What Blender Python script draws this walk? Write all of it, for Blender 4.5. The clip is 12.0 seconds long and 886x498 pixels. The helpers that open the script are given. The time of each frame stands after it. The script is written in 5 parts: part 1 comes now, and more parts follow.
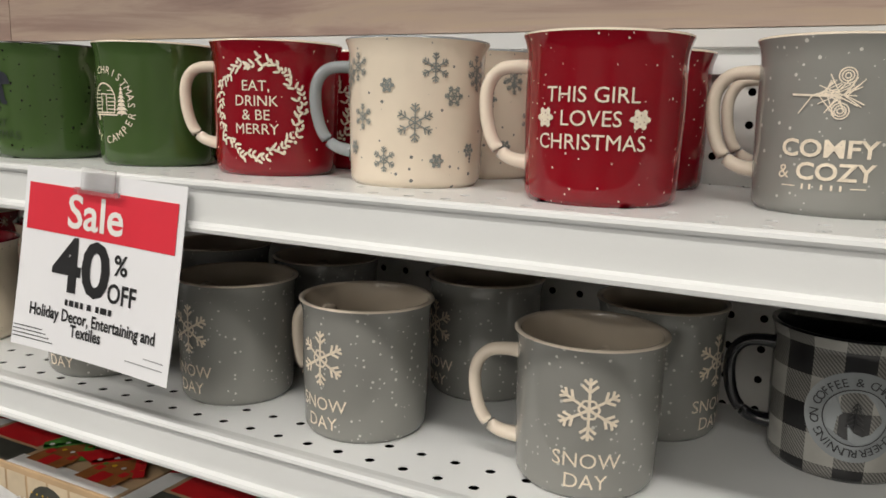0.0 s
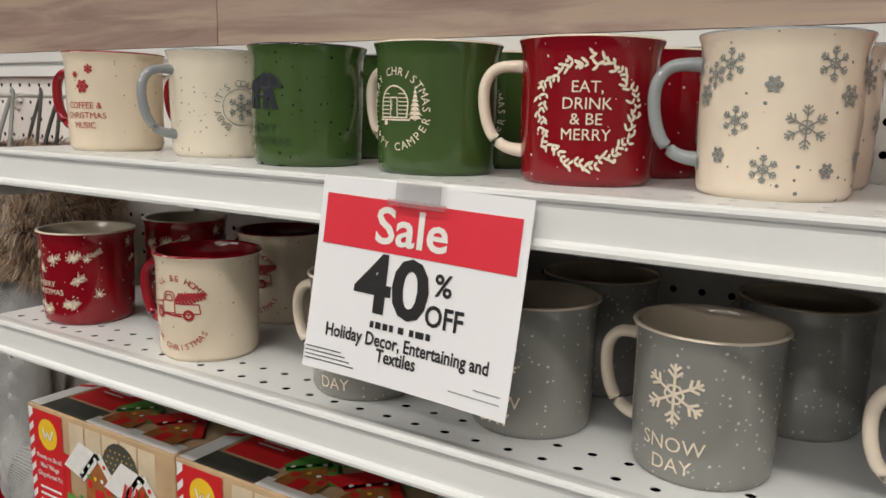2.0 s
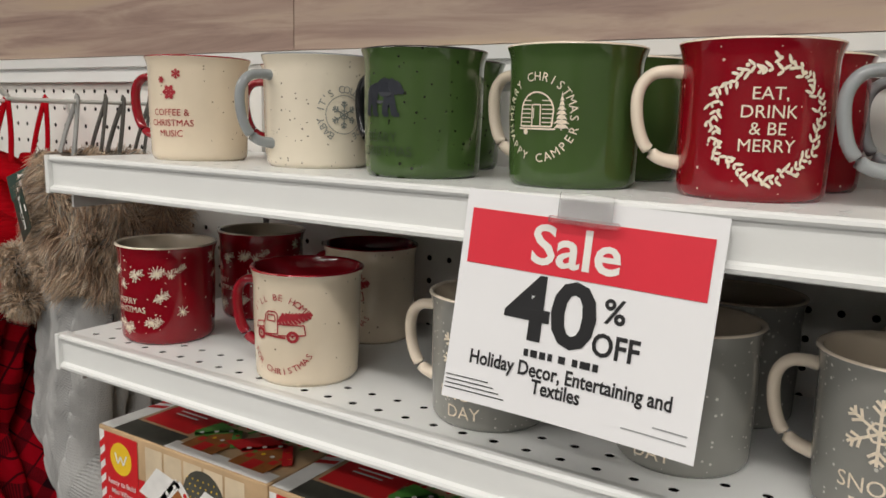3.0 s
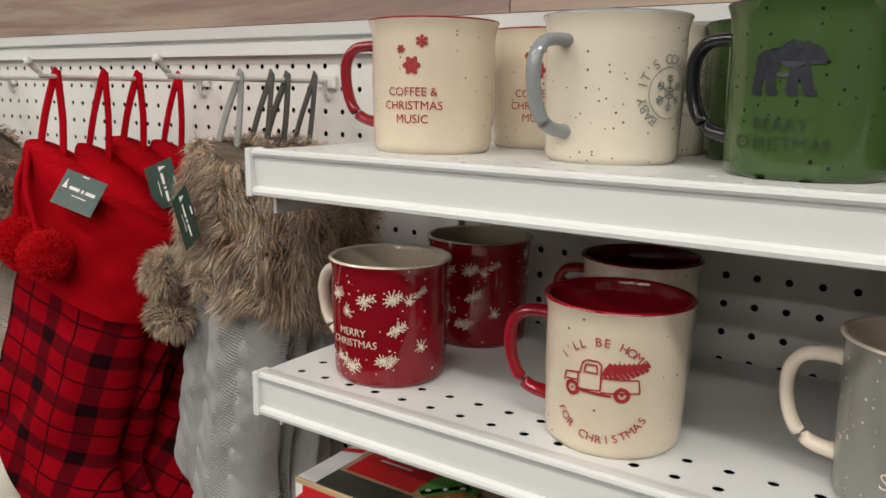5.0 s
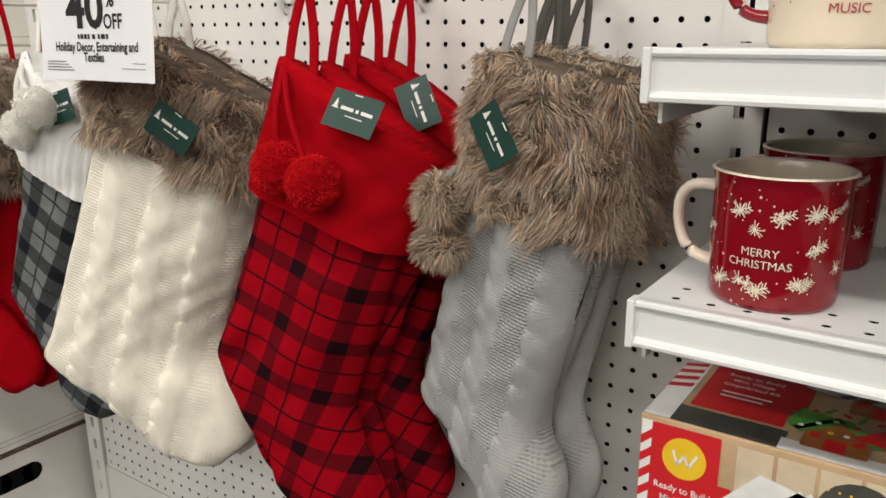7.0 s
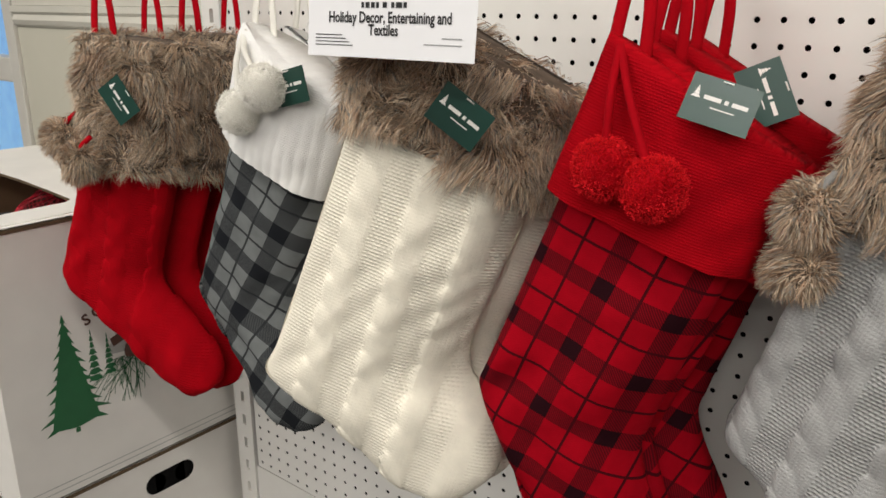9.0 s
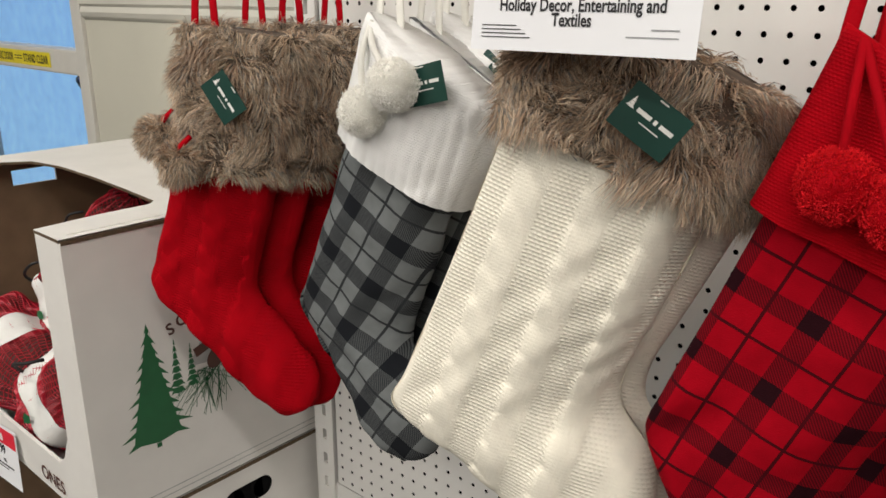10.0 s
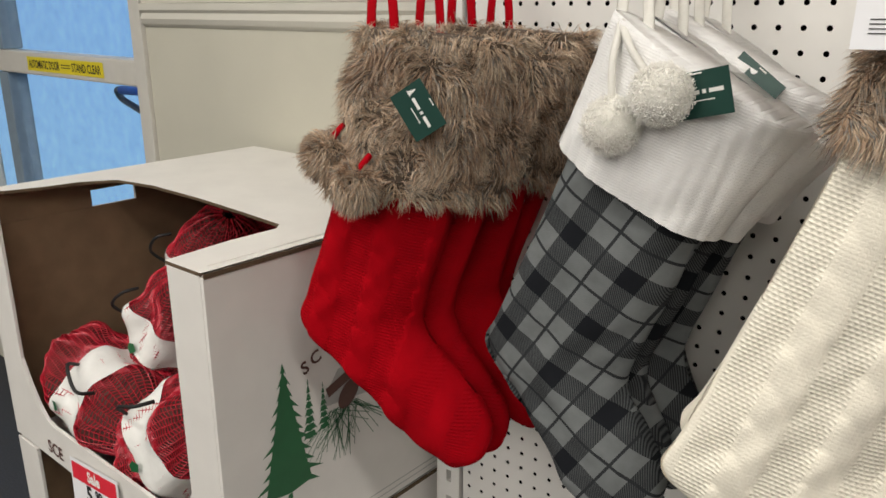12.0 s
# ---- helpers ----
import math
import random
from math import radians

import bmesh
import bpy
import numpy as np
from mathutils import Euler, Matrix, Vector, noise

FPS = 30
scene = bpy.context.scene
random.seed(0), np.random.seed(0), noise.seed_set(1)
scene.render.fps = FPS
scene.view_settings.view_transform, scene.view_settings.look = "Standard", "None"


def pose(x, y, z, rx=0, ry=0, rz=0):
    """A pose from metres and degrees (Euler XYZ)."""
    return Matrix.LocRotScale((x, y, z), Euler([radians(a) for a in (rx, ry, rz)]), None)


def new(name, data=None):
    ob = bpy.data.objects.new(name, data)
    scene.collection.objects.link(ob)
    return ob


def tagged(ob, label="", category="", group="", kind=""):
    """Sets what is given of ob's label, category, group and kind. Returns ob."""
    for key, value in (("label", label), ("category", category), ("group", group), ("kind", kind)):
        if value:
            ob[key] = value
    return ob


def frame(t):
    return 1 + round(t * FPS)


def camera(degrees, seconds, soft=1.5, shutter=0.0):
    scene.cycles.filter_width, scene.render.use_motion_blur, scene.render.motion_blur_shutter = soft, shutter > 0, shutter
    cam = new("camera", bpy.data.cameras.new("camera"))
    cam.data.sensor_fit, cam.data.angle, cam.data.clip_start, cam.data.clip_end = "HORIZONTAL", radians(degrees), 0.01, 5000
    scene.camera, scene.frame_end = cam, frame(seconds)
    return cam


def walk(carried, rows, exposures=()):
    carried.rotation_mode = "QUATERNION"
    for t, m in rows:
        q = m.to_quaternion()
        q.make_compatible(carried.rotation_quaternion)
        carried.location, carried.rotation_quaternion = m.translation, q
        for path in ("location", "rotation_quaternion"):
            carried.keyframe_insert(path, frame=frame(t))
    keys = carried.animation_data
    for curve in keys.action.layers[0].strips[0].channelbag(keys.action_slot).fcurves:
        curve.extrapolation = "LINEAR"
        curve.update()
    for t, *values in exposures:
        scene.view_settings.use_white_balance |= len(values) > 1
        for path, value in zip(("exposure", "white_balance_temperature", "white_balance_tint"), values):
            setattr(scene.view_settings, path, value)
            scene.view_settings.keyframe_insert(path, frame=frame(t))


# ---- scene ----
cam = camera(59.4, 12.0, 1.6)
METRES, EYE, TILT, LEAN, TURN = 1.57, 1.45, -10.09, -1.68, 27.03
ROWS = [
    (0.0, 0.0, 0.0, 0.0, -0.0, 0.0, -0.0),
    (0.5, -0.0095, 0.0001, -0.0003, 1.15, -0.21, -0.26),
    (1.0, -0.0375, 0.0036, 0.0009, 2.69, -0.38, -0.69),
    (1.5, -0.0751, 0.0156, 0.0044, 4.12, -0.26, -0.74),
    (2.0, -0.1176, 0.0329, 0.0065, 4.88, 0.19, -0.51),
    (2.5, -0.1517, 0.0371, 0.0067, 4.95, 0.79, -0.6),
    (4.5, -0.2943, 0.1298, 0.0292, 5.95, -0.33, -0.9),
    (5.0, -0.3295, 0.1475, 0.0316, 6.79, -1.12, -0.44),
    (5.5, -0.364, 0.1545, 0.0283, 7.76, -2.3, -0.33),
    (6.0, -0.4157, 0.1627, 0.0258, 8.32, -3.68, 0.19),
    (6.5, -0.4644, 0.1669, 0.0227, 8.08, -5.1, 0.41),
    (7.0, -0.5102, 0.1635, 0.0204, 7.42, -5.62, 0.7),
    (9.0, -0.6781, 0.2267, 0.0334, 11.37, -7.25, -0.57),
    (9.5, -0.7212, 0.2507, 0.037, 12.77, -7.45, -0.96),
    (10.0, -0.7608, 0.2698, 0.0389, 13.85, -7.61, -1.13),
    (10.5, -0.8129, 0.2827, 0.0438, 13.53, -7.63, -0.65),
    (11.0, -0.8596, 0.2954, 0.0453, 12.8, -7.44, -0.41),
    (11.5, -0.8982, 0.3012, 0.0448, 12.54, -7.32, -0.47),
    (12.0, -0.9264, 0.3089, 0.0436, 13.15, -7.04, -0.63),
]
EXPOSURES = [(0.0, -0.82), (2.5, -0.86), (5.5, -0.80), (7.0, -0.64), (9.5, -0.62), (12.0, -0.68)]
walk(cam, [(t, pose(0, 0, EYE, TILT, LEAN, TURN) @ pose(METRES * x, METRES * y, METRES * z, 90 + pitch, roll, yaw)) for t, x, y, z, yaw, pitch, roll in ROWS], EXPOSURES)

# ---------------- world and lights ----------------
world = bpy.data.worlds.new("world")
scene.world = world
world.use_nodes = True
wbg = world.node_tree.nodes["Background"]
wsky = world.node_tree.nodes.new("ShaderNodeTexSky")
wsky.sky_type, wsky.sun_disc, wsky.sun_elevation = "NISHITA", False, radians(35)
world.node_tree.links.new(wsky.outputs[0], wbg.inputs[0])
wbg.inputs[1].default_value = 0.08

LAMP_W, CEIL = 62.0, 3.3
LAMPS = [(x, y) for y in (-0.9, -2.4, -3.9, -5.4) for x in (-2.9, 0.3)]
for lx, ly in LAMPS:
    ld = bpy.data.lights.new("tube_light", "AREA")
    ld.shape, ld.size, ld.size_y, ld.energy, ld.color = "RECTANGLE", 2.4, 0.2, LAMP_W, (1.0, 0.955, 0.89)
    lo = new("tube_light", ld)
    lo.matrix_world = pose(lx, ly, CEIL - 0.075)


# ---------------- materials ----------------
def mat(name, col, rough=0.5, metal=0.0, vary=0.08, scale=30.0, bump=0.0, bscale=200.0, spec=0.5, coat=0.0, rand=0.0):
    m = bpy.data.materials.new(name)
    m.use_nodes = True
    nt = m.node_tree
    b = nt.nodes["Principled BSDF"]
    b.inputs["Roughness"].default_value, b.inputs["Metallic"].default_value = rough, metal
    b.inputs["Specular IOR Level"].default_value, b.inputs["Coat Weight"].default_value = spec, coat
    tc = nt.nodes.new("ShaderNodeTexCoord")
    n = nt.nodes.new("ShaderNodeTexNoise")
    n.inputs["Scale"].default_value, n.inputs["Detail"].default_value = scale, 5
    nt.links.new(tc.outputs["Object"], n.inputs["Vector"])
    r = nt.nodes.new("ShaderNodeValToRGB")
    c = list(col[:3])
    r.color_ramp.elements[0].position, r.color_ramp.elements[1].position = 0.3, 0.7
    r.color_ramp.elements[0].color = [max(0, v * (1 - vary)) for v in c] + [1]
    r.color_ramp.elements[1].color = [min(1, v * (1 + vary)) for v in c] + [1]
    nt.links.new(n.outputs["Fac"], r.inputs["Fac"])
    nt.links.new(r.outputs["Color"], b.inputs["Base Color"])
    if bump:
        n2 = nt.nodes.new("ShaderNodeTexNoise")
        n2.inputs["Scale"].default_value, n2.inputs["Detail"].default_value = bscale, 3
        nt.links.new(tc.outputs["Object"], n2.inputs["Vector"])
        bp = nt.nodes.new("ShaderNodeBump")
        bp.inputs["Strength"].default_value, bp.inputs["Distance"].default_value = bump, 0.001
        nt.links.new(n2.outputs["Fac"], bp.inputs["Height"])
        nt.links.new(bp.outputs["Normal"], b.inputs["Normal"])
    return m


def mix_in(m, fac_socket, col):
    """Lay a colour over a material's base colour where fac is 1."""
    nt = m.node_tree
    b = nt.nodes["Principled BSDF"]
    old = b.inputs["Base Color"].links[0].from_socket
    x = nt.nodes.new("ShaderNodeMix")
    x.data_type = "RGBA"
    nt.links.new(fac_socket, x.inputs[0])
    nt.links.new(old, x.inputs[6])
    x.inputs[7].default_value = (*col, 1)
    nt.links.new(x.outputs[2], b.inputs["Base Color"])


def math_node(nt, op, a, b=None, c=None):
    n = nt.nodes.new("ShaderNodeMath")
    n.operation = op
    for i, v in enumerate((a, b, c)):
        if v is None:
            continue
        if isinstance(v, (int, float)):
            n.inputs[i].default_value = v
        else:
            nt.links.new(v, n.inputs[i])
    return n.outputs[0]


def glaze(name, col, speck=None, density=0.16, scale=170.0, rough=0.09, size=0.22):
    """Glazed stoneware, with sparse specks."""
    m = mat(name, col, rough, vary=0.05, scale=22, bump=0.10, bscale=45, coat=0.12)
    nt = m.node_tree
    if speck:
        tc = nt.nodes.new("ShaderNodeTexCoord")
        oi = nt.nodes.new("ShaderNodeObjectInfo")
        mp = nt.nodes.new("ShaderNodeVectorMath")
        mp.operation = "ADD"
        sc = nt.nodes.new("ShaderNodeVectorMath")
        sc.operation = "SCALE"
        sc.inputs[0].default_value = (3, 5, 7)
        nt.links.new(oi.outputs["Random"], sc.inputs["Scale"])
        nt.links.new(tc.outputs["Object"], mp.inputs[0])
        nt.links.new(sc.outputs[0], mp.inputs[1])
        v = nt.nodes.new("ShaderNodeTexVoronoi")
        v.inputs["Scale"].default_value = scale
        nt.links.new(mp.outputs[0], v.inputs["Vector"])
        sep = nt.nodes.new("ShaderNodeSeparateColor")
        nt.links.new(v.outputs["Color"], sep.inputs[0])
        keep = math_node(nt, "LESS_THAN", sep.outputs[0], density)
        rad = math_node(nt, "MULTIPLY", sep.outputs[1], size)
        dot = math_node(nt, "LESS_THAN", v.outputs["Distance"], rad)
        mix_in(m, math_node(nt, "MULTIPLY", keep, dot), speck)
    return m


CREAM, RED, GREEN, GREY = (0.72, 0.62, 0.48), (0.225, 0.002, 0.009), (0.050, 0.092, 0.026), (0.25, 0.248, 0.23)
M = {
    "cream": glaze("cream_glaze", CREAM, (0.25, 0.19, 0.13), 0.22, 200),
    "cream_speck": glaze("speckled_cream_glaze", (0.72, 0.65, 0.53), (0.16, 0.13, 0.10), 0.42, 260, size=0.24),
    "cream_flake": glaze("warm_cream_glaze", (0.76, 0.66, 0.53), (0.20, 0.20, 0.19), 0.28, 200, size=0.26),
    "red": glaze("red_glaze", RED, (0.8, 0.68, 0.58), 0.55, 260, size=0.2),
    "red_plain": glaze("plain_red_glaze", (0.25, 0.006, 0.014)),
    "red_mug": glaze("deep_red_glaze", RED, (0.7, 0.5, 0.42), 0.3, 210),
    "green": glaze("green_glaze", GREEN, (0.012, 0.016, 0.008), 0.42, 240, size=0.3),
    "green2": glaze("olive_green_glaze", GREEN, (0.05, 0.09, 0.03), 0.1, 230),
    "grey": glaze("grey_glaze", GREY, (0.58, 0.56, 0.51), 0.5, 260, size=0.3),
    "grey2": glaze("warm_grey_glaze", (0.235, 0.22, 0.195), (0.5, 0.48, 0.42), 0.05, 190),
    "blue_grey": glaze("blue_grey_glaze", (0.27, 0.29, 0.30)),
    "black": glaze("black_glaze", (0.012, 0.012, 0.014), rough=0.12),
    "taupe": glaze("taupe_interior_glaze", (0.66, 0.57, 0.45), rough=0.1),
    "handle_cream": glaze("cream_handle_glaze", (0.76, 0.66, 0.54)),
    "d_cream": mat("cream_print", (0.80, 0.70, 0.56), 0.5, vary=0.12, scale=300),
    "d_grey": mat("grey_print", (0.22, 0.235, 0.22), 0.5, vary=0.15, scale=300),
    "d_red": mat("red_print", (0.36, 0.02, 0.03), 0.5, vary=0.15, scale=300),
    "d_black": mat("black_print", (0.012, 0.015, 0.025), 0.5, vary=0.1, scale=300),
    "d_dkgreen": mat("dark_green_print", (0.02, 0.042, 0.012), 0.5, vary=0.1, scale=300),
    "d_white": mat("white_print", (0.82, 0.80, 0.76), 0.6, vary=0.05),
    "enamel": mat("white_powder_coat", (0.80, 0.81, 0.80), 0.32, vary=0.03, scale=9, bump=0.05, bscale=500),
    "peg": mat("white_pegboard_paint", (0.78, 0.765, 0.73), 0.45, vary=0.04, scale=7, bump=0.06, bscale=400),
    # near-black, stands in for the shade inside holes; also colours the plinth
    "dark": mat("hole_shade_and_plinth_black", (0.006, 0.006, 0.006), 0.9, spec=0.05),
    "zinc": mat("galvanised_wire", (0.72, 0.72, 0.70), 0.35, 0.6),
    "plastic_white": mat("white_plastic", (0.75, 0.75, 0.72), 0.4),
    "beige": mat("beige_wall_panel", (0.56, 0.54, 0.45), 0.55, vary=0.03, scale=5, bump=0.25, bscale=120),
    "trim": mat("beige_trim_paint", (0.62, 0.60, 0.53), 0.45, vary=0.03, scale=8),
    "wall": mat("off_white_wall", (0.36, 0.34, 0.31), 0.7, vary=0.05, scale=3, bump=0.1, bscale=90),
    "ceiling": mat("white_ceiling_tile", (0.75, 0.74, 0.71), 0.9, vary=0.06, scale=40, bump=0.3, bscale=150),
    "carpet": mat("dark_grey_carpet", (0.035, 0.037, 0.042), 0.95, vary=0.35, scale=220, bump=0.7, bscale=300),
    "paper": mat("white_paper", (0.84, 0.84, 0.86), 0.55, vary=0.015, scale=12),
    "sale_red": mat("sale_red_ink", (0.72, 0.022, 0.045), 0.5, vary=0.03),
    "ink": mat("black_ink", (0.012, 0.012, 0.014), 0.5, vary=0.05),
    "ink_grey": mat("grey_ink", (0.32, 0.32, 0.33), 0.5, vary=0.05),
    "tag": mat("dark_green_card", (0.012, 0.052, 0.040), 0.32, vary=0.05, scale=20),
    "carton": mat("white_corrugated_card", (0.74, 0.715, 0.675), 0.55, vary=0.035, scale=14, bump=0.08, bscale=80),
    "kraft": mat("brown_corrugated_card", (0.20, 0.125, 0.07), 0.75, vary=0.1, scale=25, bump=0.1, bscale=90),
    "edge": mat("card_cut_edge", (0.10, 0.065, 0.035), 0.9, vary=0.3, scale=200),
    "tree_green": mat("green_carton_print", (0.012, 0.115, 0.038), 0.5, vary=0.08),
    "brown_ink": mat("brown_carton_print", (0.09, 0.03, 0.018), 0.5, vary=0.15),
    "silver_ink": mat("grey_carton_print", (0.42, 0.42, 0.40), 0.5, vary=0.15),
    "alu": mat("beige_door_frame", (0.60, 0.58, 0.53), 0.4, 0.0, vary=0.03),
    "seal": mat("blue_grey_door_stile", (0.20, 0.27, 0.34), 0.4),
    "yellow": mat("yellow_warning_label", (0.75, 0.62, 0.02), 0.45, vary=0.05),
    "cart_grip": mat("blue_plastic_grip", (0.02, 0.09, 0.42), 0.35),
    "cart_wire": mat("dark_grey_steel", (0.10, 0.12, 0.15), 0.4, 0.5),
    "box_red": mat("red_box_print", (0.62, 0.02, 0.025), 0.28, vary=0.06, scale=40),
    "box_tan": mat("wood_table_print", (0.52, 0.36, 0.21), 0.28, vary=0.25, scale=16),
    "box_dark": mat("dark_box_print", (0.075, 0.075, 0.062), 0.3, vary=0.35, scale=30),
    "box_white": mat("icing_white_print", (0.80, 0.79, 0.77), 0.28, vary=0.06, scale=60),
    "box_ginger": mat("gingerbread_print", (0.34, 0.125, 0.035), 0.28, vary=0.25, scale=70),
    "box_green": mat("green_icing_print", (0.10, 0.33, 0.06), 0.28, vary=0.15, scale=60),
    "box_yellow": mat("yellow_print", (0.85, 0.55, 0.03), 0.28, vary=0.05),
    "box_wall": mat("pale_plank_print", (0.66, 0.54, 0.38), 0.28, vary=0.15, scale=25),
    "box_blue": mat("blue_sweet_print", (0.05, 0.12, 0.55), 0.28),
    "fur_base": mat("fur_backing", (0.11, 0.08, 0.058), 0.95, vary=0.35, scale=60),
    "net": mat("red_net_plastic", (0.45, 0.012, 0.03), 0.35, vary=0.25, scale=60),
    "cone": mat("pine_cone_brown", (0.075, 0.028, 0.022), 0.8, vary=0.5, scale=90, bump=0.8, bscale=90),
    "foil": mat("glossy_white_film", (0.78, 0.77, 0.74), 0.22, vary=0.06, scale=30, bump=0.9, bscale=55),
    "strap_black": mat("black_cord", (0.012, 0.012, 0.012), 0.6),
}
_b = M["cone"].node_tree.nodes["Principled BSDF"]


def clear_film():
    m = mat("clear_plastic", (0.95, 0.95, 0.95), 0.08)
    b = m.node_tree.nodes["Principled BSDF"]
    b.inputs["Transmission Weight"].default_value = 0.92
    b.inputs["IOR"].default_value = 1.2
    return m


M["clear"] = clear_film()


def glass():
    m = mat("door_glass", (0.9, 0.96, 1.0), 0.02)
    b = m.node_tree.nodes["Principled BSDF"]
    b.inputs["Transmission Weight"].default_value = 1.0
    b.inputs["IOR"].default_value = 1.1
    return m


M["glass"] = glass()


def glow(name, top, low, strength):
    m = bpy.data.materials.new(name)
    m.use_nodes = True
    nt = m.node_tree
    nt.nodes.remove(nt.nodes["Principled BSDF"])
    e = nt.nodes.new("ShaderNodeEmission")
    tc = nt.nodes.new("ShaderNodeTexCoord")
    sp = nt.nodes.new("ShaderNodeSeparateXYZ")
    nt.links.new(tc.outputs["Generated"], sp.inputs[0])
    r = nt.nodes.new("ShaderNodeValToRGB")
    r.color_ramp.elements[0].color, r.color_ramp.elements[1].color = (*low, 1), (*top, 1)
    nt.links.new(sp.outputs[2], r.inputs[0])
    nt.links.new(r.outputs[0], e.inputs[0])
    e.inputs[1].default_value = strength
    nt.links.new(e.outputs[0], nt.nodes["Material Output"].inputs[0])
    return m


M["daylight"] = glow("hazy_daylight", (0.27, 0.52, 1.0), (0.36, 0.66, 1.0), 1.2)
M["diffuser"] = glow("lit_diffuser", (1.0, 0.96, 0.90), (1.0, 0.96, 0.90), 3.0)


def wood_panel():
    """Pale laminate with long streaks along x."""
    m = mat("pale_streaked_wood_laminate", (0.45, 0.35, 0.27), 0.45, vary=0.02)
    nt = m.node_tree
    b = nt.nodes["Principled BSDF"]
    tc = nt.nodes.new("ShaderNodeTexCoord")
    oi = nt.nodes.new("ShaderNodeObjectInfo")
    mp = nt.nodes.new("ShaderNodeMapping")
    mp.inputs["Scale"].default_value = (1.3, 1, 16)
    nt.links.new(tc.outputs["Object"], mp.inputs[0])
    ad = nt.nodes.new("ShaderNodeVectorMath")
    ad.operation = "ADD"
    cb = nt.nodes.new("ShaderNodeCombineXYZ")
    for i in (0, 2):
        nt.links.new(math_node(nt, "MULTIPLY", oi.outputs["Random"], 40.0), cb.inputs[i])
    nt.links.new(mp.outputs[0], ad.inputs[0])
    nt.links.new(cb.outputs[0], ad.inputs[1])
    n = nt.nodes.new("ShaderNodeTexNoise")
    n.inputs["Scale"].default_value, n.inputs["Detail"].default_value, n.inputs["Distortion"].default_value = 2.2, 9, 0.7
    n.inputs["Roughness"].default_value = 0.62
    nt.links.new(ad.outputs[0], n.inputs["Vector"])
    r = nt.nodes.new("ShaderNodeValToRGB")
    els = r.color_ramp.elements
    els[0].position, els[0].color = 0.28, (0.19, 0.125, 0.105, 1)
    els[1].position, els[1].color = 0.72, (0.42, 0.32, 0.225, 1)
    e = els.new(0.45)
    e.color = (0.30, 0.21, 0.175, 1)
    e = els.new(0.56)
    e.color = (0.39, 0.295, 0.235, 1)
    nt.links.new(n.outputs["Fac"], r.inputs[0])
    nt.links.new(r.outputs[0], b.inputs["Base Color"])
    return m


M["wood"] = wood_panel()


def knit(name, col, pitch_u=0.0050, pitch_v=0.0037, vary=0.06, depth=0.9, cables=0.0):
    """Knitted yarn: rows of staggered stitches, finer on the cables."""
    m = mat(name, col, 0.95, vary=vary, scale=45, spec=0.04)
    nt = m.node_tree
    b = nt.nodes["Principled BSDF"]
    uv = nt.nodes.new("ShaderNodeUVMap")
    sp = nt.nodes.new("ShaderNodeSeparateXYZ")
    nt.links.new(uv.outputs[0], sp.inputs[0])
    row = math_node(nt, "MULTIPLY", sp.outputs[1], 1 / pitch_v)
    stag = math_node(nt, "MULTIPLY", math_node(nt, "FLOOR", row), 0.5)
    a = math_node(nt, "ABSOLUTE", math_node(nt, "SINE", math_node(nt, "MULTIPLY", math_node(nt, "ADD", math_node(nt, "MULTIPLY", sp.outputs[0], 1 / pitch_u), stag), math.pi)))
    c = math_node(nt, "ABSOLUTE", math_node(nt, "SINE", math_node(nt, "MULTIPLY", row, math.pi)))
    h = math_node(nt, "POWER", math_node(nt, "MAXIMUM", math_node(nt, "MULTIPLY", a, 0.9), c), 1.5)
    if cables:
        f = math_node(nt, "FRACT", math_node(nt, "ADD", math_node(nt, "MULTIPLY", sp.outputs[0], 1 / cables), 100.5))
        near = math_node(nt, "LESS_THAN", math_node(nt, "ABSOLUTE", math_node(nt, "SUBTRACT", f, 0.5)), 0.25)
        v = math_node(nt, "ABSOLUTE", math_node(nt, "SINE", math_node(nt, "MULTIPLY", sp.outputs[0], math.pi / 0.0045)))
        fine = math_node(nt, "MULTIPLY_ADD", math_node(nt, "MULTIPLY", v, c), 0.22, 0.7)
        h = math_node(nt, "ADD", math_node(nt, "MULTIPLY", near, fine), math_node(nt, "MULTIPLY", math_node(nt, "SUBTRACT", 1.0, near), h))
    n = nt.nodes.new("ShaderNodeTexNoise")
    n.inputs["Scale"].default_value = 700
    tc = nt.nodes.new("ShaderNodeTexCoord")
    nt.links.new(tc.outputs["Object"], n.inputs["Vector"])
    h2 = math_node(nt, "ADD", h, math_node(nt, "MULTIPLY", n.outputs["Fac"], 0.45))
    bp = nt.nodes.new("ShaderNodeBump")
    bp.inputs["Strength"].default_value, bp.inputs["Distance"].default_value = depth, 0.0019
    nt.links.new(h2, bp.inputs["Height"])
    nt.links.new(bp.outputs[0], b.inputs["Normal"])
    return m


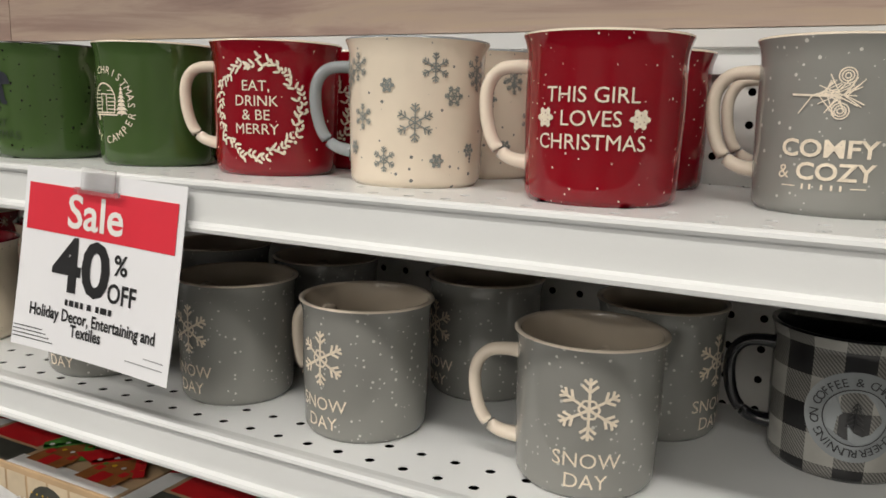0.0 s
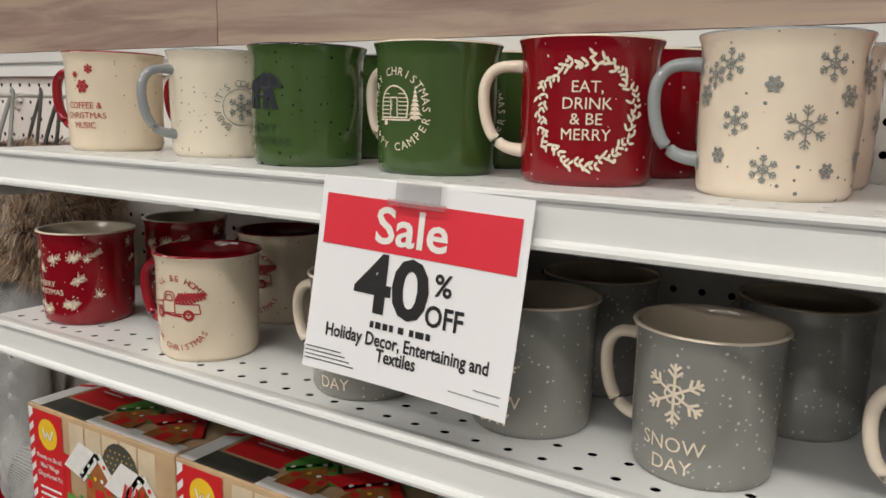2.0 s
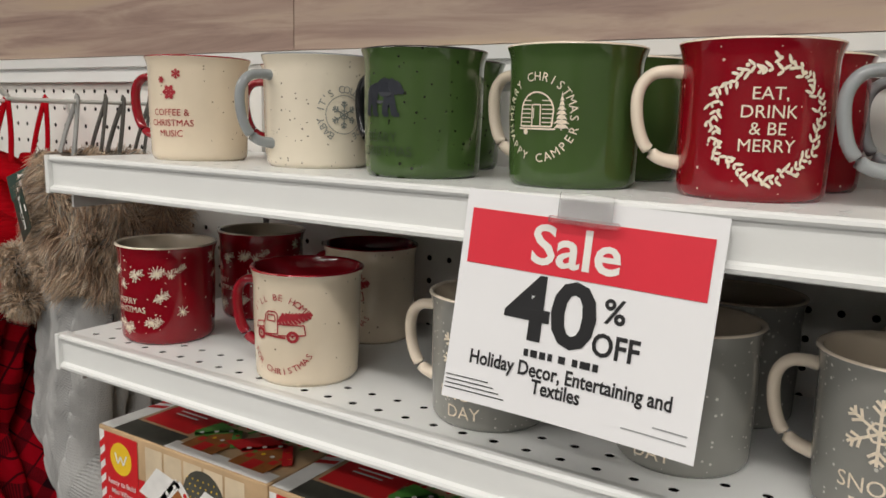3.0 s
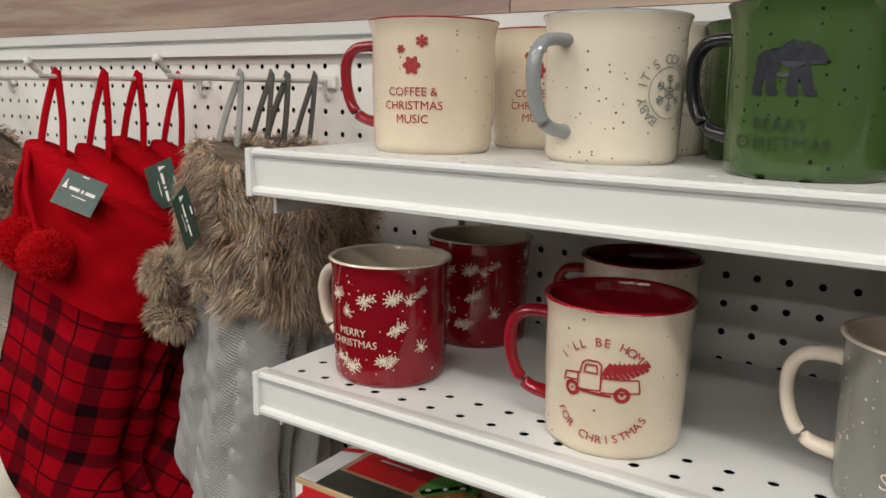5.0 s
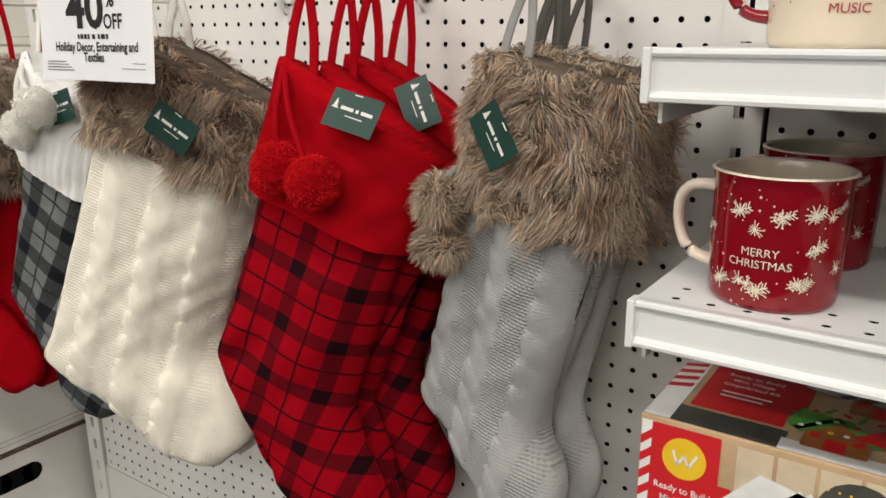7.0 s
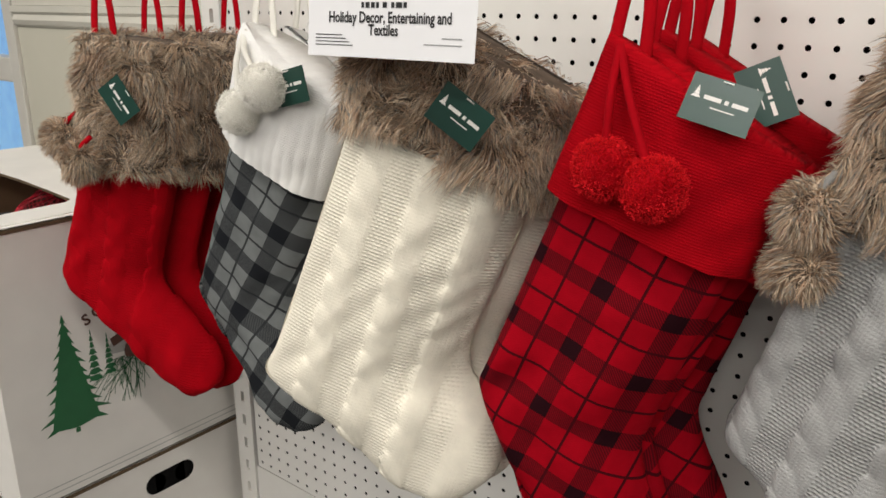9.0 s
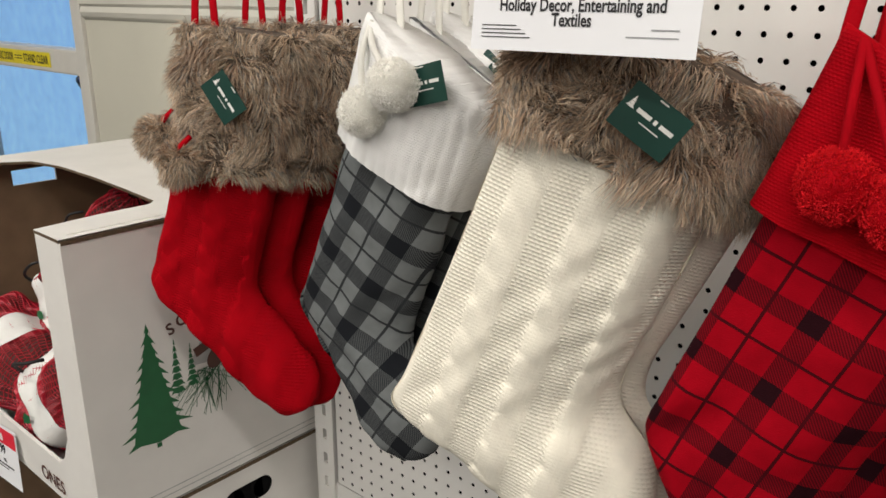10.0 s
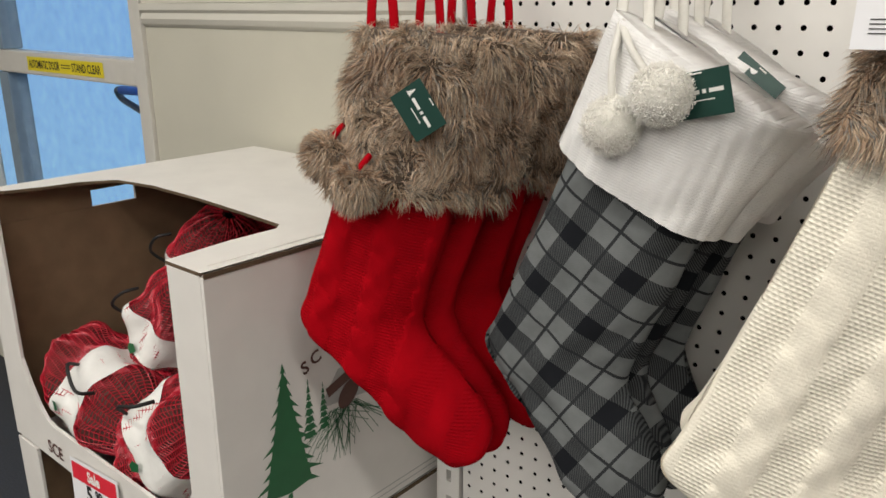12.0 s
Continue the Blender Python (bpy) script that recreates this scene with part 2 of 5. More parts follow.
def plaid(name, ground, dark, pitch, band, line, coord="UV", rough=0.9, fine=True, weight=0.55):
    """Woven check: wide bands and thin lines both ways; where bands cross it is darkest."""
    m = mat(name, ground, rough, vary=0.1, scale=60, spec=0.04 if rough > 0.5 else 0.5, bump=0.5 if rough > 0.5 else 0, bscale=700)
    nt = m.node_tree
    b = nt.nodes["Principled BSDF"]
    uv = nt.nodes.new("ShaderNodeUVMap")
    sp = nt.nodes.new("ShaderNodeSeparateXYZ")
    nt.links.new(uv.outputs[0], sp.inputs[0])
    fac = []
    for i in (0, 1):
        f = math_node(nt, "FRACT", math_node(nt, "ADD", math_node(nt, "MULTIPLY", sp.outputs[i], 1 / pitch), 100.3))
        bandf = math_node(nt, "LESS_THAN", math_node(nt, "ABSOLUTE", math_node(nt, "SUBTRACT", f, 0.3)), band / 2)
        linef = math_node(nt, "LESS_THAN", math_node(nt, "ABSOLUTE", math_node(nt, "SUBTRACT", f, 0.8)), line / 2)
        fac.append((bandf, linef))
    tw = math_node(nt, "ADD", math_node(nt, "MULTIPLY", sp.outputs[0], 1 / 0.0028), math_node(nt, "MULTIPLY", sp.outputs[1], 1 / 0.0028))
    twill = math_node(nt, "MULTIPLY_ADD", math_node(nt, "SINE", math_node(nt, "MULTIPLY", tw, 6.283)), 0.22, weight)
    bands = math_node(nt, "ADD", fac[0][0], fac[1][0])
    one = math_node(nt, "MULTIPLY", math_node(nt, "MINIMUM", bands, 1.0), twill if fine else 0.6)
    both = math_node(nt, "MULTIPLY", fac[0][0], fac[1][0])
    lines = math_node(nt, "MULTIPLY", math_node(nt, "MAXIMUM", fac[0][1], fac[1][1]), 0.85)
    mix_in(m, math_node(nt, "MINIMUM", math_node(nt, "MAXIMUM", math_node(nt, "MAXIMUM", one, lines), math_node(nt, "MULTIPLY", both, 0.97)), 1.0), dark)
    return m


M["knit_cream"] = knit("cream_cable_knit", (0.88, 0.83, 0.705), depth=0.6, cables=0.058)
M["knit_grey"] = knit("grey_cable_knit", (0.40, 0.40, 0.395), cables=0.058)
M["knit_red"] = knit("red_cable_knit", (0.36, 0.002, 0.007), depth=0.7, cables=0.058)
M["felt_red"] = knit("red_rib_knit", (0.44, 0.003, 0.009), 0.003, 0.0026, 0.08, 0.5)
M["rib_white"] = knit("white_rib_knit", (0.90, 0.89, 0.87), 0.003, 0.0026, 0.04, 0.5)
M["plaid_red"] = plaid("red_black_plaid_flannel", (0.32, 0.002, 0.009), (0.010, 0.004, 0.006), 0.068, 0.26, 0.04, weight=0.62)
M["plaid_grey"] = plaid("grey_black_plaid_flannel", (0.165, 0.175, 0.175), (0.010, 0.011, 0.014), 0.070, 0.32, 0.045, weight=0.72)
M["plaid_mug"] = plaid("black_grey_plaid_glaze", (0.36, 0.35, 0.32), (0.012, 0.012, 0.014), 0.039, 0.5, 0.0, rough=0.15)
M["cord_white"] = mat("white_knit_cord", (0.80, 0.78, 0.72), 0.9, spec=0.05, bump=0.6, bscale=500)
M["cord_red"] = mat("red_felt_strap", (0.40, 0.003, 0.009), 0.9, spec=0.05, bump=0.5, bscale=500)
M["cord_grey"] = mat("grey_knit_strap", (0.33, 0.33, 0.32), 0.9, spec=0.05, bump=0.6, bscale=500)
M["cord_dark"] = mat("dark_grey_strap", (0.115, 0.11, 0.10), 0.9, spec=0.05, bump=0.6, bscale=500)


def hair(name, stops, rough=0.55):
    """Fibres: each strand takes its own colour."""
    m = bpy.data.materials.new(name)
    m.use_nodes = True
    nt = m.node_tree
    b = nt.nodes["Principled BSDF"]
    b.inputs["Roughness"].default_value = rough
    b.inputs["Specular IOR Level"].default_value = 0.25
    g = nt.nodes.new("ShaderNodeNewGeometry")
    tc = nt.nodes.new("ShaderNodeTexCoord")
    n = nt.nodes.new("ShaderNodeTexNoise")
    n.inputs["Scale"].default_value, n.inputs["Detail"].default_value = 19, 4
    nt.links.new(tc.outputs["Object"], n.inputs["Vector"])
    f = math_node(nt, "ADD", math_node(nt, "MULTIPLY", g.outputs["Random Per Island"], 0.55), math_node(nt, "MULTIPLY_ADD", n.outputs["Fac"], 1.5, -0.5))
    r = nt.nodes.new("ShaderNodeValToRGB")
    els = r.color_ramp.elements
    els[0].position, els[0].color = stops[0][0], (*stops[0][1], 1)
    els[1].position, els[1].color = stops[-1][0], (*stops[-1][1], 1)
    for p, c in stops[1:-1]:
        els.new(p).color = (*c, 1)
    nt.links.new(f, r.inputs[0])
    nt.links.new(r.outputs[0], b.inputs["Base Color"])
    return m


M["fur"] = hair("brown_grey_faux_fur", [(0.0, (0.07, 0.045, 0.032)), (0.22, (0.27, 0.165, 0.105)), (0.42, (0.62, 0.44, 0.30)), (0.57, (0.19, 0.195, 0.19)), (0.72, (0.76, 0.61, 0.45)), (0.9, (0.45, 0.31, 0.21)), (1.0, (0.16, 0.12, 0.09))])
M["pom_red"] = hair("red_yarn", [(0.0, (0.60, 0.004, 0.010)), (1.0, (0.78, 0.007, 0.014))], 0.9)
M["pom_white"] = hair("white_yarn", [(0.0, (0.90, 0.88, 0.82)), (1.0, (0.94, 0.93, 0.89))], 0.9)


# ---------------- mesh helpers ----------------
def raw(name, verts, faces, material, parent=None, label="", smooth=False, uvs=None):
    """One mesh object from vertices and faces, under a thing or on its own."""
    me = bpy.data.meshes.new(name)
    me.from_pydata([tuple(v) for v in verts], [], [tuple(f) for f in faces])
    if uvs is not None:
        lay = me.uv_layers.new(name="UVMap")
        idx = np.empty(len(me.loops), dtype=np.int32)
        me.loops.foreach_get("vertex_index", idx)
        lay.data.foreach_set("uv", np.asarray(uvs, dtype=np.float32)[idx].ravel())
    if smooth:
        me.polygons.foreach_set("use_smooth", [True] * len(me.polygons))
    me.materials.append(material)
    me.update()
    ob = new(name, me)
    if parent:
        ob.parent = parent
    return tagged(ob, label)


def part(name, bm, material, parent=None, label="", smooth=False):
    me = bpy.data.meshes.new(name)
    bm.normal_update()
    bm.to_mesh(me)
    bm.free()
    me.materials.append(material)
    if smooth:
        me.polygons.foreach_set("use_smooth", [True] * len(me.polygons))
    ob = new(name, me)
    if parent:
        ob.parent = parent
    return tagged(ob, label)


def thing(name, label, category, m=None, group="", kind=""):
    e = new(name)
    e.empty_display_size = 0.05
    if m is not None:
        e.matrix_world = m
    return tagged(e, label, category, group, kind)


def box_bm(x0, x1, y0, y1, z0, z1, bevel=0.0, bm=None):
    bm = bm or bmesh.new()
    got = bmesh.ops.create_cube(bm, size=1, matrix=Matrix.LocRotScale(((x0 + x1) / 2, (y0 + y1) / 2, (z0 + z1) / 2), None, (x1 - x0, y1 - y0, z1 - z0)))
    if bevel:
        es = list({e for v in got["verts"] for e in v.link_edges})
        bmesh.ops.bevel(bm, geom=es, offset=bevel, segments=2, affect="EDGES", profile=0.6)
    return bm


def tube(pts, rad, n=8, flat=1.0, cap=True, side=None):
    """Vertices and faces of a tube along points. rad: one radius or one per point. flat squeezes it along side."""
    pts = [Vector(p) for p in pts]
    rads = rad if hasattr(rad, "__len__") else [rad] * len(pts)
    verts, faces = [], []
    ref = Vector(side) if side else Vector((0.31, 0.2, 0.93))
    for i, p in enumerate(pts):
        d = (pts[min(i + 1, len(pts) - 1)] - pts[max(i - 1, 0)]).normalized()
        a = (ref - d * ref.dot(d))
        a = a.normalized() if a.length > 1e-4 else d.orthogonal().normalized()
        b = d.cross(a)
        for k in range(n):
            t = 2 * math.pi * k / n
            verts.append(p + a * (math.cos(t) * rads[i] * flat) + b * (math.sin(t) * rads[i]))
    for i in range(len(pts) - 1):
        for k in range(n):
            k2 = (k + 1) % n
            faces.append((i * n + k, i * n + k2, (i + 1) * n + k2, (i + 1) * n + k))
    if cap:
        faces.append(tuple(range(n))[::-1])
        faces.append(tuple(range((len(pts) - 1) * n, len(pts) * n)))
    return verts, faces


def spline(pts, n):
    """n points on a Catmull-Rom curve through pts."""
    p = np.array([pts[0], *pts, pts[-1]], dtype=float)
    p[0], p[-1] = 2 * p[1] - p[2], 2 * p[-2] - p[-3]
    out = []
    for t in np.linspace(0, len(pts) - 1 - 1e-9, n):
        i = int(t)
        u = t - i
        a, b, c, d = p[i:i + 4]
        out.append(0.5 * (2 * b + (c - a) * u + (2 * a - 5 * b + 4 * c - d) * u * u + (3 * b - a - 3 * c + d) * u ** 3))
    return np.array(out)


def join(*parts_):
    verts, faces = [], []
    for v, f in parts_:
        o = len(verts)
        verts += list(v)
        faces += [tuple(i + o for i in g) for g in f]
    return verts, faces


# flat drawings: 2D polygons in metres
TEXTS = {}


def text2d(body, size, bold=0.0, align="CENTER", width=None):
    key = (body, round(size, 5), round(bold, 5), align)
    if key not in TEXTS:
        cu = bpy.data.curves.new("lettering", "FONT")
        cu.body, cu.size, cu.offset, cu.align_x, cu.resolution_u = body, 1.0, bold / size, align, 3
        ob = new("lettering", cu)
        bpy.context.view_layer.update()
        me = bpy.data.meshes.new_from_object(ob.evaluated_get(bpy.context.evaluated_depsgraph_get()))
        TEXTS[key] = ([(v.co.x * size, v.co.y * size) for v in me.vertices], [tuple(p.vertices) for p in me.polygons])
        bpy.data.objects.remove(ob)
        bpy.data.curves.remove(cu)
        bpy.data.meshes.remove(me)
    v, f = TEXTS[key]
    if width and v:
        w = max(p[0] for p in v) - min(p[0] for p in v)
        v = [(p[0] * width / w, p[1]) for p in v]
    return list(v), list(f)


def moved(vf, dx=0, dy=0, ang=0, s=1):
    c, n = math.cos(ang) * s, math.sin(ang) * s
    return [(x * c - y * n + dx, x * n + y * c + dy) for x, y in vf[0]], vf[1]


def line2d(a, b, w):
    dx, dy = b[0] - a[0], b[1] - a[1]
    d = math.hypot(dx, dy) or 1
    nx, ny = -dy / d * w / 2, dx / d * w / 2
    n = max(1, int(d / 0.0025)) if d < 0.05 else 1
    v = []
    for k in range(n + 1):
        px, py = a[0] + dx * k / n, a[1] + dy * k / n
        v += [(px + nx, py + ny), (px - nx, py - ny)]
    return v, [(2 * k, 2 * k + 1, 2 * k + 3, 2 * k + 2) for k in range(n)]


def path2d(pts, w):
    return join(*[line2d(pts[i], pts[i + 1], w) for i in range(len(pts) - 1)])


def disc2d(x, y, rx, ry=None, n=12, ang=0):
    ry = ry or rx
    return moved(([(rx * math.cos(2 * math.pi * k / n), ry * math.sin(2 * math.pi * k / n)) for k in range(n)], [tuple(range(n))]), x, y, ang)


def ring2d(x, y, r, w, a0=0, a1=360, n=40):
    v, f = [], []
    for k in range(n + 1):
        t = radians(a0 + (a1 - a0) * k / n)
        for rr in (r - w / 2, r + w / 2):
            v.append((x + rr * math.cos(t), y + rr * math.sin(t)))
        if k:
            f.append((2 * k - 2, 2 * k - 1, 2 * k + 1, 2 * k))
    return v, f


def flake2d(x, y, r, w, kind=0):
    out = []
    for k in range(6):
        a = math.pi / 6 + k * math.pi / 3 + (math.pi / 6 if kind == 2 else 0)
        p = lambda q, b=0: (x + q * math.cos(a + b), y + q * math.sin(a + b))
        out.append(line2d(p(0), p(r), w))
        for q, l in (((0.55, 0.32), (0.78, 0.24)) if kind != 1 else ((0.6, 0.3),)):
            for s in (-1, 1):
                e = (p(q * r)[0] + l * r * math.cos(a + s * 0.85), p(q * r)[1] + l * r * math.sin(a + s * 0.85))
                out.append(line2d(p(q * r), e, w))
        if kind != 1:
            out.append(line2d(p(r * 0.32, -math.pi / 6), p(r * 0.32, math.pi / 6), w * 0.8))
    if kind == 2:
        out.append(ring2d(x, y, r * 0.6, w, n=18))
    return join(*out)


def arc_text(body, x, y, r, size, mid, step, inside=False):
    """Letters round a circle; mid: the angle of the middle letter; inside: reads along the lower arc."""
    out = []
    for i, ch in enumerate(body):
        o = (i - (len(body) - 1) / 2) * step
        t = radians(mid + o if inside else mid - o)
        if ch != " ":
            rr = r + size * 0.7 if inside else r
            out.append(moved(text2d(ch, size), x + rr * math.cos(t), y + rr * math.sin(t), t + math.pi / 2 if inside else t - math.pi / 2))
    return join(*out)


def pine2d(x, y, h, w, tiers=7):
    out = []
    for k in range(tiers):
        q0, q1 = k / tiers, (k + 1) / tiers
        ya, yb = y + h * (1 - q0) - (h * 0.0105 if k else 0), y + h * (1 - q1)
        wa, wb = w * 0.28 * q0, w / 2 * q1 * (0.88 + 0.12 * math.sin(k * 2.3))
        out.append(([(x - wa, ya), (x - wb, yb), (x - wb * 0.6, yb + h * 0.022), (x, yb - h * 0.008), (x + wb * 0.65, yb + h * 0.018), (x + wb * 1.05, yb - h * 0.006), (x + wa, ya)], [(0, 1, 2, 3, 4, 5, 6)]))
    out.append(line2d((x, y - h * 0.05), (x, y - h * 0.01), w * 0.06))
    return join(*out)


# ---------------- structure ----------------
PEG_Y, LIP_Y, Z_UP, Z_LO, Z_BOX = 0.655, 0.386, 1.3985, 1.2205, 0.955
X_L, X_R, X_END = -1.019, 0.20, -2.24
WALL_Y = 0.86


def slab(name, x0, x1, y0, y1, z0, z1, m, label, category, bevel=0.0):
    return tagged(part(name, box_bm(x0, x1, y0, y1, z0, z1, bevel), m), label, category, kind="structure")


slab("floor", -9.6, 3, -7, 3.2, -0.1, 0, M["carpet"], "dark grey low-pile shop carpet floor", "floor")
slab("ceiling", -6.2, 3, -7, 0.96, CEIL, CEIL + 0.1, M["ceiling"], "white mineral tile shop ceiling", "ceiling")
slab("wall_south", -6.2, 3, -7.1, -7, 0, CEIL, M["wall"], "plain off-white wall across the shop", "wall")
slab("wall_east", 2.9, 3, -7, WALL_Y, 0, CEIL, M["wall"], "plain off-white end wall", "wall")
slab("wall_west", -6.2, -6.1, -7, WALL_Y, 0, CEIL, M["wall"], "plain off-white end wall", "wall")
DX0, DX1 = -4.75, -3.42
slab("wall_north", DX1, 3, WALL_Y, WALL_Y + 0.1, 0, CEIL, M["beige"], "beige textured wall panel beside the entrance door", "wall")
slab("wall_northwest", -6.2, DX0, WALL_Y, WALL_Y + 0.1, 0, CEIL, M["beige"], "beige wall panel past the entrance door", "wall")
slab("wall_over_door", DX0, DX1, WALL_Y, WALL_Y + 0.1, 2.15, CEIL, M["beige"], "beige wall panel above the entrance door", "wall")
rail_v, rail_f = [], []
for x in (DX1 + 0.004, 2.9):
    for y, z in ((0, 1.345), (-0.007, 1.352), (-0.012, 1.364), (-0.007, 1.378), (-0.014, 1.385), (-0.014, 1.40), (0, 1.402)):
        rail_v.append((x, WALL_Y - 0.002 + y, z))
rail_f = [(i, i + 1, i + 8, i + 7) for i in range(6)]
tagged(raw("trim", rail_v, rail_f, M["trim"]), "beige moulded rail along the wall", "trim", kind="structure")
slab("upper_wall_panel", DX1 + 0.004, 2.9, WALL_Y - 0.008, WALL_Y - 0.003, 1.402, CEIL, M["trim"], "pale smooth wall panel above the rail", "wall")

# entrance door: frame, rails, panes
door = thing("door_1", "glazed automatic entrance door with beige metal frame", "door", kind="structure")
FY0, FY1 = WALL_Y - 0.012, WALL_Y + 0.07
part("jamb", box_bm(DX1 - 0.055, DX1 - 0.001, FY0, FY1, 0, 2.15, 0.004), M["alu"], door)
part("jamb", box_bm(DX0 + 0.001, DX0 + 0.075, FY0, FY1, 0, 2.15, 0.004), M["alu"], door)
part("head", box_bm(DX0 + 0.077, DX1 - 0.057, FY0, FY1, 2.07, 2.148, 0.004), M["alu"], door)
part("push_rail", box_bm(DX0 + 0.077, DX1 - 0.057, FY0 + 0.002, FY1 - 0.01, 1.190, 1.260, 0.006), M["alu"], door)
part("bottom_rail", box_bm(DX0 + 0.077, DX1 - 0.057, FY0 + 0.002, FY1, 0.01, 0.16, 0.004), M["alu"], door)
part("stile", box_bm(-4.37, -4.30, FY0 + 0.004, FY1 - 0.012, 1.262, 2.068, 0.004), M["seal"], door, "dark stile with rubber seal")
part("stile", box_bm(-4.37, -4.30, FY0 + 0.004, FY1 - 0.012, 0.162, 1.188, 0.004), M["seal"], door, "dark stile with rubber seal")
for z0, z1 in ((0.162, 1.188), (1.262, 2.068)):
    p = part("pane", box_bm(DX0 + 0.08, -4.372, WALL_Y + 0.02, WALL_Y + 0.026, z0, z1), M["glass"], door, "clear glass pane")
    p.visible_shadow = False
    p = part("pane", box_bm(-4.298, DX1 - 0.058, WALL_Y + 0.02, WALL_Y + 0.026, z0, z1), M["glass"], door, "clear glass pane")
    p.visible_shadow = False


def flat(name, vf, material, parent, m, lift=0.0004, label=""):
    """A printed shape: 2D polygons laid on the plane of m (its x and y), raised along its z."""
    return raw(name, [m @ Vector((x, y, lift)) for x, y in vf[0]], vf[1], material, parent, label)


def rect2d(x0, x1, y0, y1):
    return [(x0, y0), (x1, y0), (x1, y1), (x0, y1)], [(0, 1, 2, 3)]


FRONT = pose(0, 0, 0, 90)
LBL = pose(-3.885, FY0 + 0.002, 1.225, 90)
flat("warning_label", rect2d(-0.24, 0.24, -0.021, 0.021), M["yellow"], door, LBL, 0.001, "yellow warning label")
flat("lettering", join(moved(text2d("AUTOMATIC DOOR", 0.034, 0.0006, width=0.205), -0.125, -0.012), moved(text2d("STAND CLEAR", 0.034, 0.0006, width=0.17), 0.140, -0.012), line2d((-0.012, 0.004), (0.045, 0.004), 0.0025), line2d((-0.012, -0.004), (0.045, -0.004), 0.0025)), M["ink"], door, LBL, 0.0018)
tagged(part("backdrop", box_bm(-9.5, -2.6, 1.9, 1.92, 0.0, 3.3), M["daylight"]), "bright hazy blue daylight outside the door", "backdrop", kind="structure")

cart = thing("shopping_cart", "shopping cart handle with blue plastic grip outside the door", "shopping cart", pose(-4.26, 1.22, -0.055))
v, f = tube([(0.0, 0, 1.16), (0.16, 0, 1.165), (0.34, 0, 1.165)], 0.016, 10)
raw("grip", v, f, M["cart_grip"], cart, "blue plastic grip", True)
v, f = tube(spline([(-0.02, 0, 1.16), (-0.05, 0.01, 1.15), (-0.055, 0.03, 1.12), (0.0, 0.05, 1.09), (0.10, 0.05, 1.05), (0.14, 0.05, 0.9), (0.16, 0.05, 0.3), (0.16, 0.05, 0.056)], 40), 0.013, 8)
raw("frame", v, f, M["cart_wire"], cart, "grey steel frame", True)

for lx, ly in LAMPS:
    cl = thing("ceiling_light", "white fluorescent strip light fitting on the ceiling", "ceiling light", pose(lx, ly, CEIL), "ceiling strip lights")
    part("housing", box_bm(-1.24, 1.24, -0.13, 0.13, -0.05, 0.0, 0.01), M["plastic_white"], cl)
    part("diffuser", box_bm(-1.21, 1.21, -0.1, 0.1, -0.066, -0.0505, 0.004), M["diffuser"], cl, "glowing diffuser")


# ---------------- wall bay: pegboard, uprights, wood header ----------------
def perforated(name, x0, z0, nx, nz, pitch, r, place, material, parent=None, label=""):
    """A sheet with a real round hole in each pitch cell; place(u, v, depth) gives the point."""
    K = 8
    verts, faces = [], []
    for j in range(nz):
        for i in range(nx):
            cx, cz = x0 + (i + 0.5) * pitch, z0 + (j + 0.5) * pitch
            o = len(verts)
            h = pitch / 2
            for k in range(K):
                t = math.pi / 4 * k
                c, s = math.cos(t), math.sin(t)
                q = h / max(abs(c), abs(s))
                verts += [place(cx + c * q, cz + s * q, 0), place(cx + c * r, cz + s * r, 0), place(cx + c * r, cz + s * r, 0.0008)]
            for k in range(K):
                k2 = (k + 1) % K
                faces.append((o + 3 * k, o + 3 * k2, o + 3 * k2 + 1, o + 3 * k + 1))
                faces.append((o + 3 * k + 1, o + 3 * k2 + 1, o + 3 * k2 + 2, o + 3 * k + 2))
    return raw(name, verts, faces, material, parent, label)


PITCH = 0.0254
bay = thing("wall_bay", "white steel display bay with pegboard back and slotted uprights", "shelving bay", kind="structure")
for px0, n in ((X_END + 0.026, 47), (X_L + 0.026, 47)):
    perforated("pegboard", px0, 1.484 - 37 * PITCH, n, 37, PITCH, 0.0033, lambda u, v, d: (u, PEG_Y + d, v), M["peg"], bay, "white perforated pegboard")["kind"] = "stuff"
# black backing added so the pegboard holes read as deep shade
part("backing", box_bm(X_END - 0.02, X_R + 0.03, PEG_Y + 0.012, PEG_Y + 0.02, 0.0, 1.55), M["dark"], bay, "added near-black backing giving the shade inside the pegboard holes")
part("kick_panel", box_bm(X_END - 0.02, X_R + 0.03, PEG_Y, PEG_Y + 0.01, 0.02, 1.484 - 37 * PITCH - 0.002), M["peg"], bay)
for ux in (X_END, X_L, X_R):
    wu = 0.022
    v, f = [], []
    zs = np.arange(0.1, 1.50, 0.05)
    up = [box_bm(ux - wu, ux - 0.005, PEG_Y - 0.006, PEG_Y + 0.011, 0.0, 1.512), ]
    box_bm(ux + 0.005, ux + wu, PEG_Y - 0.006, PEG_Y + 0.011, 0.0, 1.512, bm=up[0])
    for z in zs:
        box_bm(ux - 0.005, ux + 0.005, PEG_Y - 0.006, PEG_Y + 0.011, z, z + 0.028, bm=up[0])
    part("upright", up[0], M["peg"], bay, "slotted white steel upright")
part("side_panel", box_bm(X_END - 0.026, X_END - 0.0225, PEG_Y - 0.006, WALL_Y - 0.016, 0.0, 1.512), M["peg"], bay)
prof = [(0.0, 1.484), (-0.010, 1.484), (-0.010, 1.4985), (-0.0035, 1.4995), (-0.0035, 1.5035), (-0.012, 1.5045), (-0.014, 1.5175), (0.0, 1.5195)]
v, f = [], []
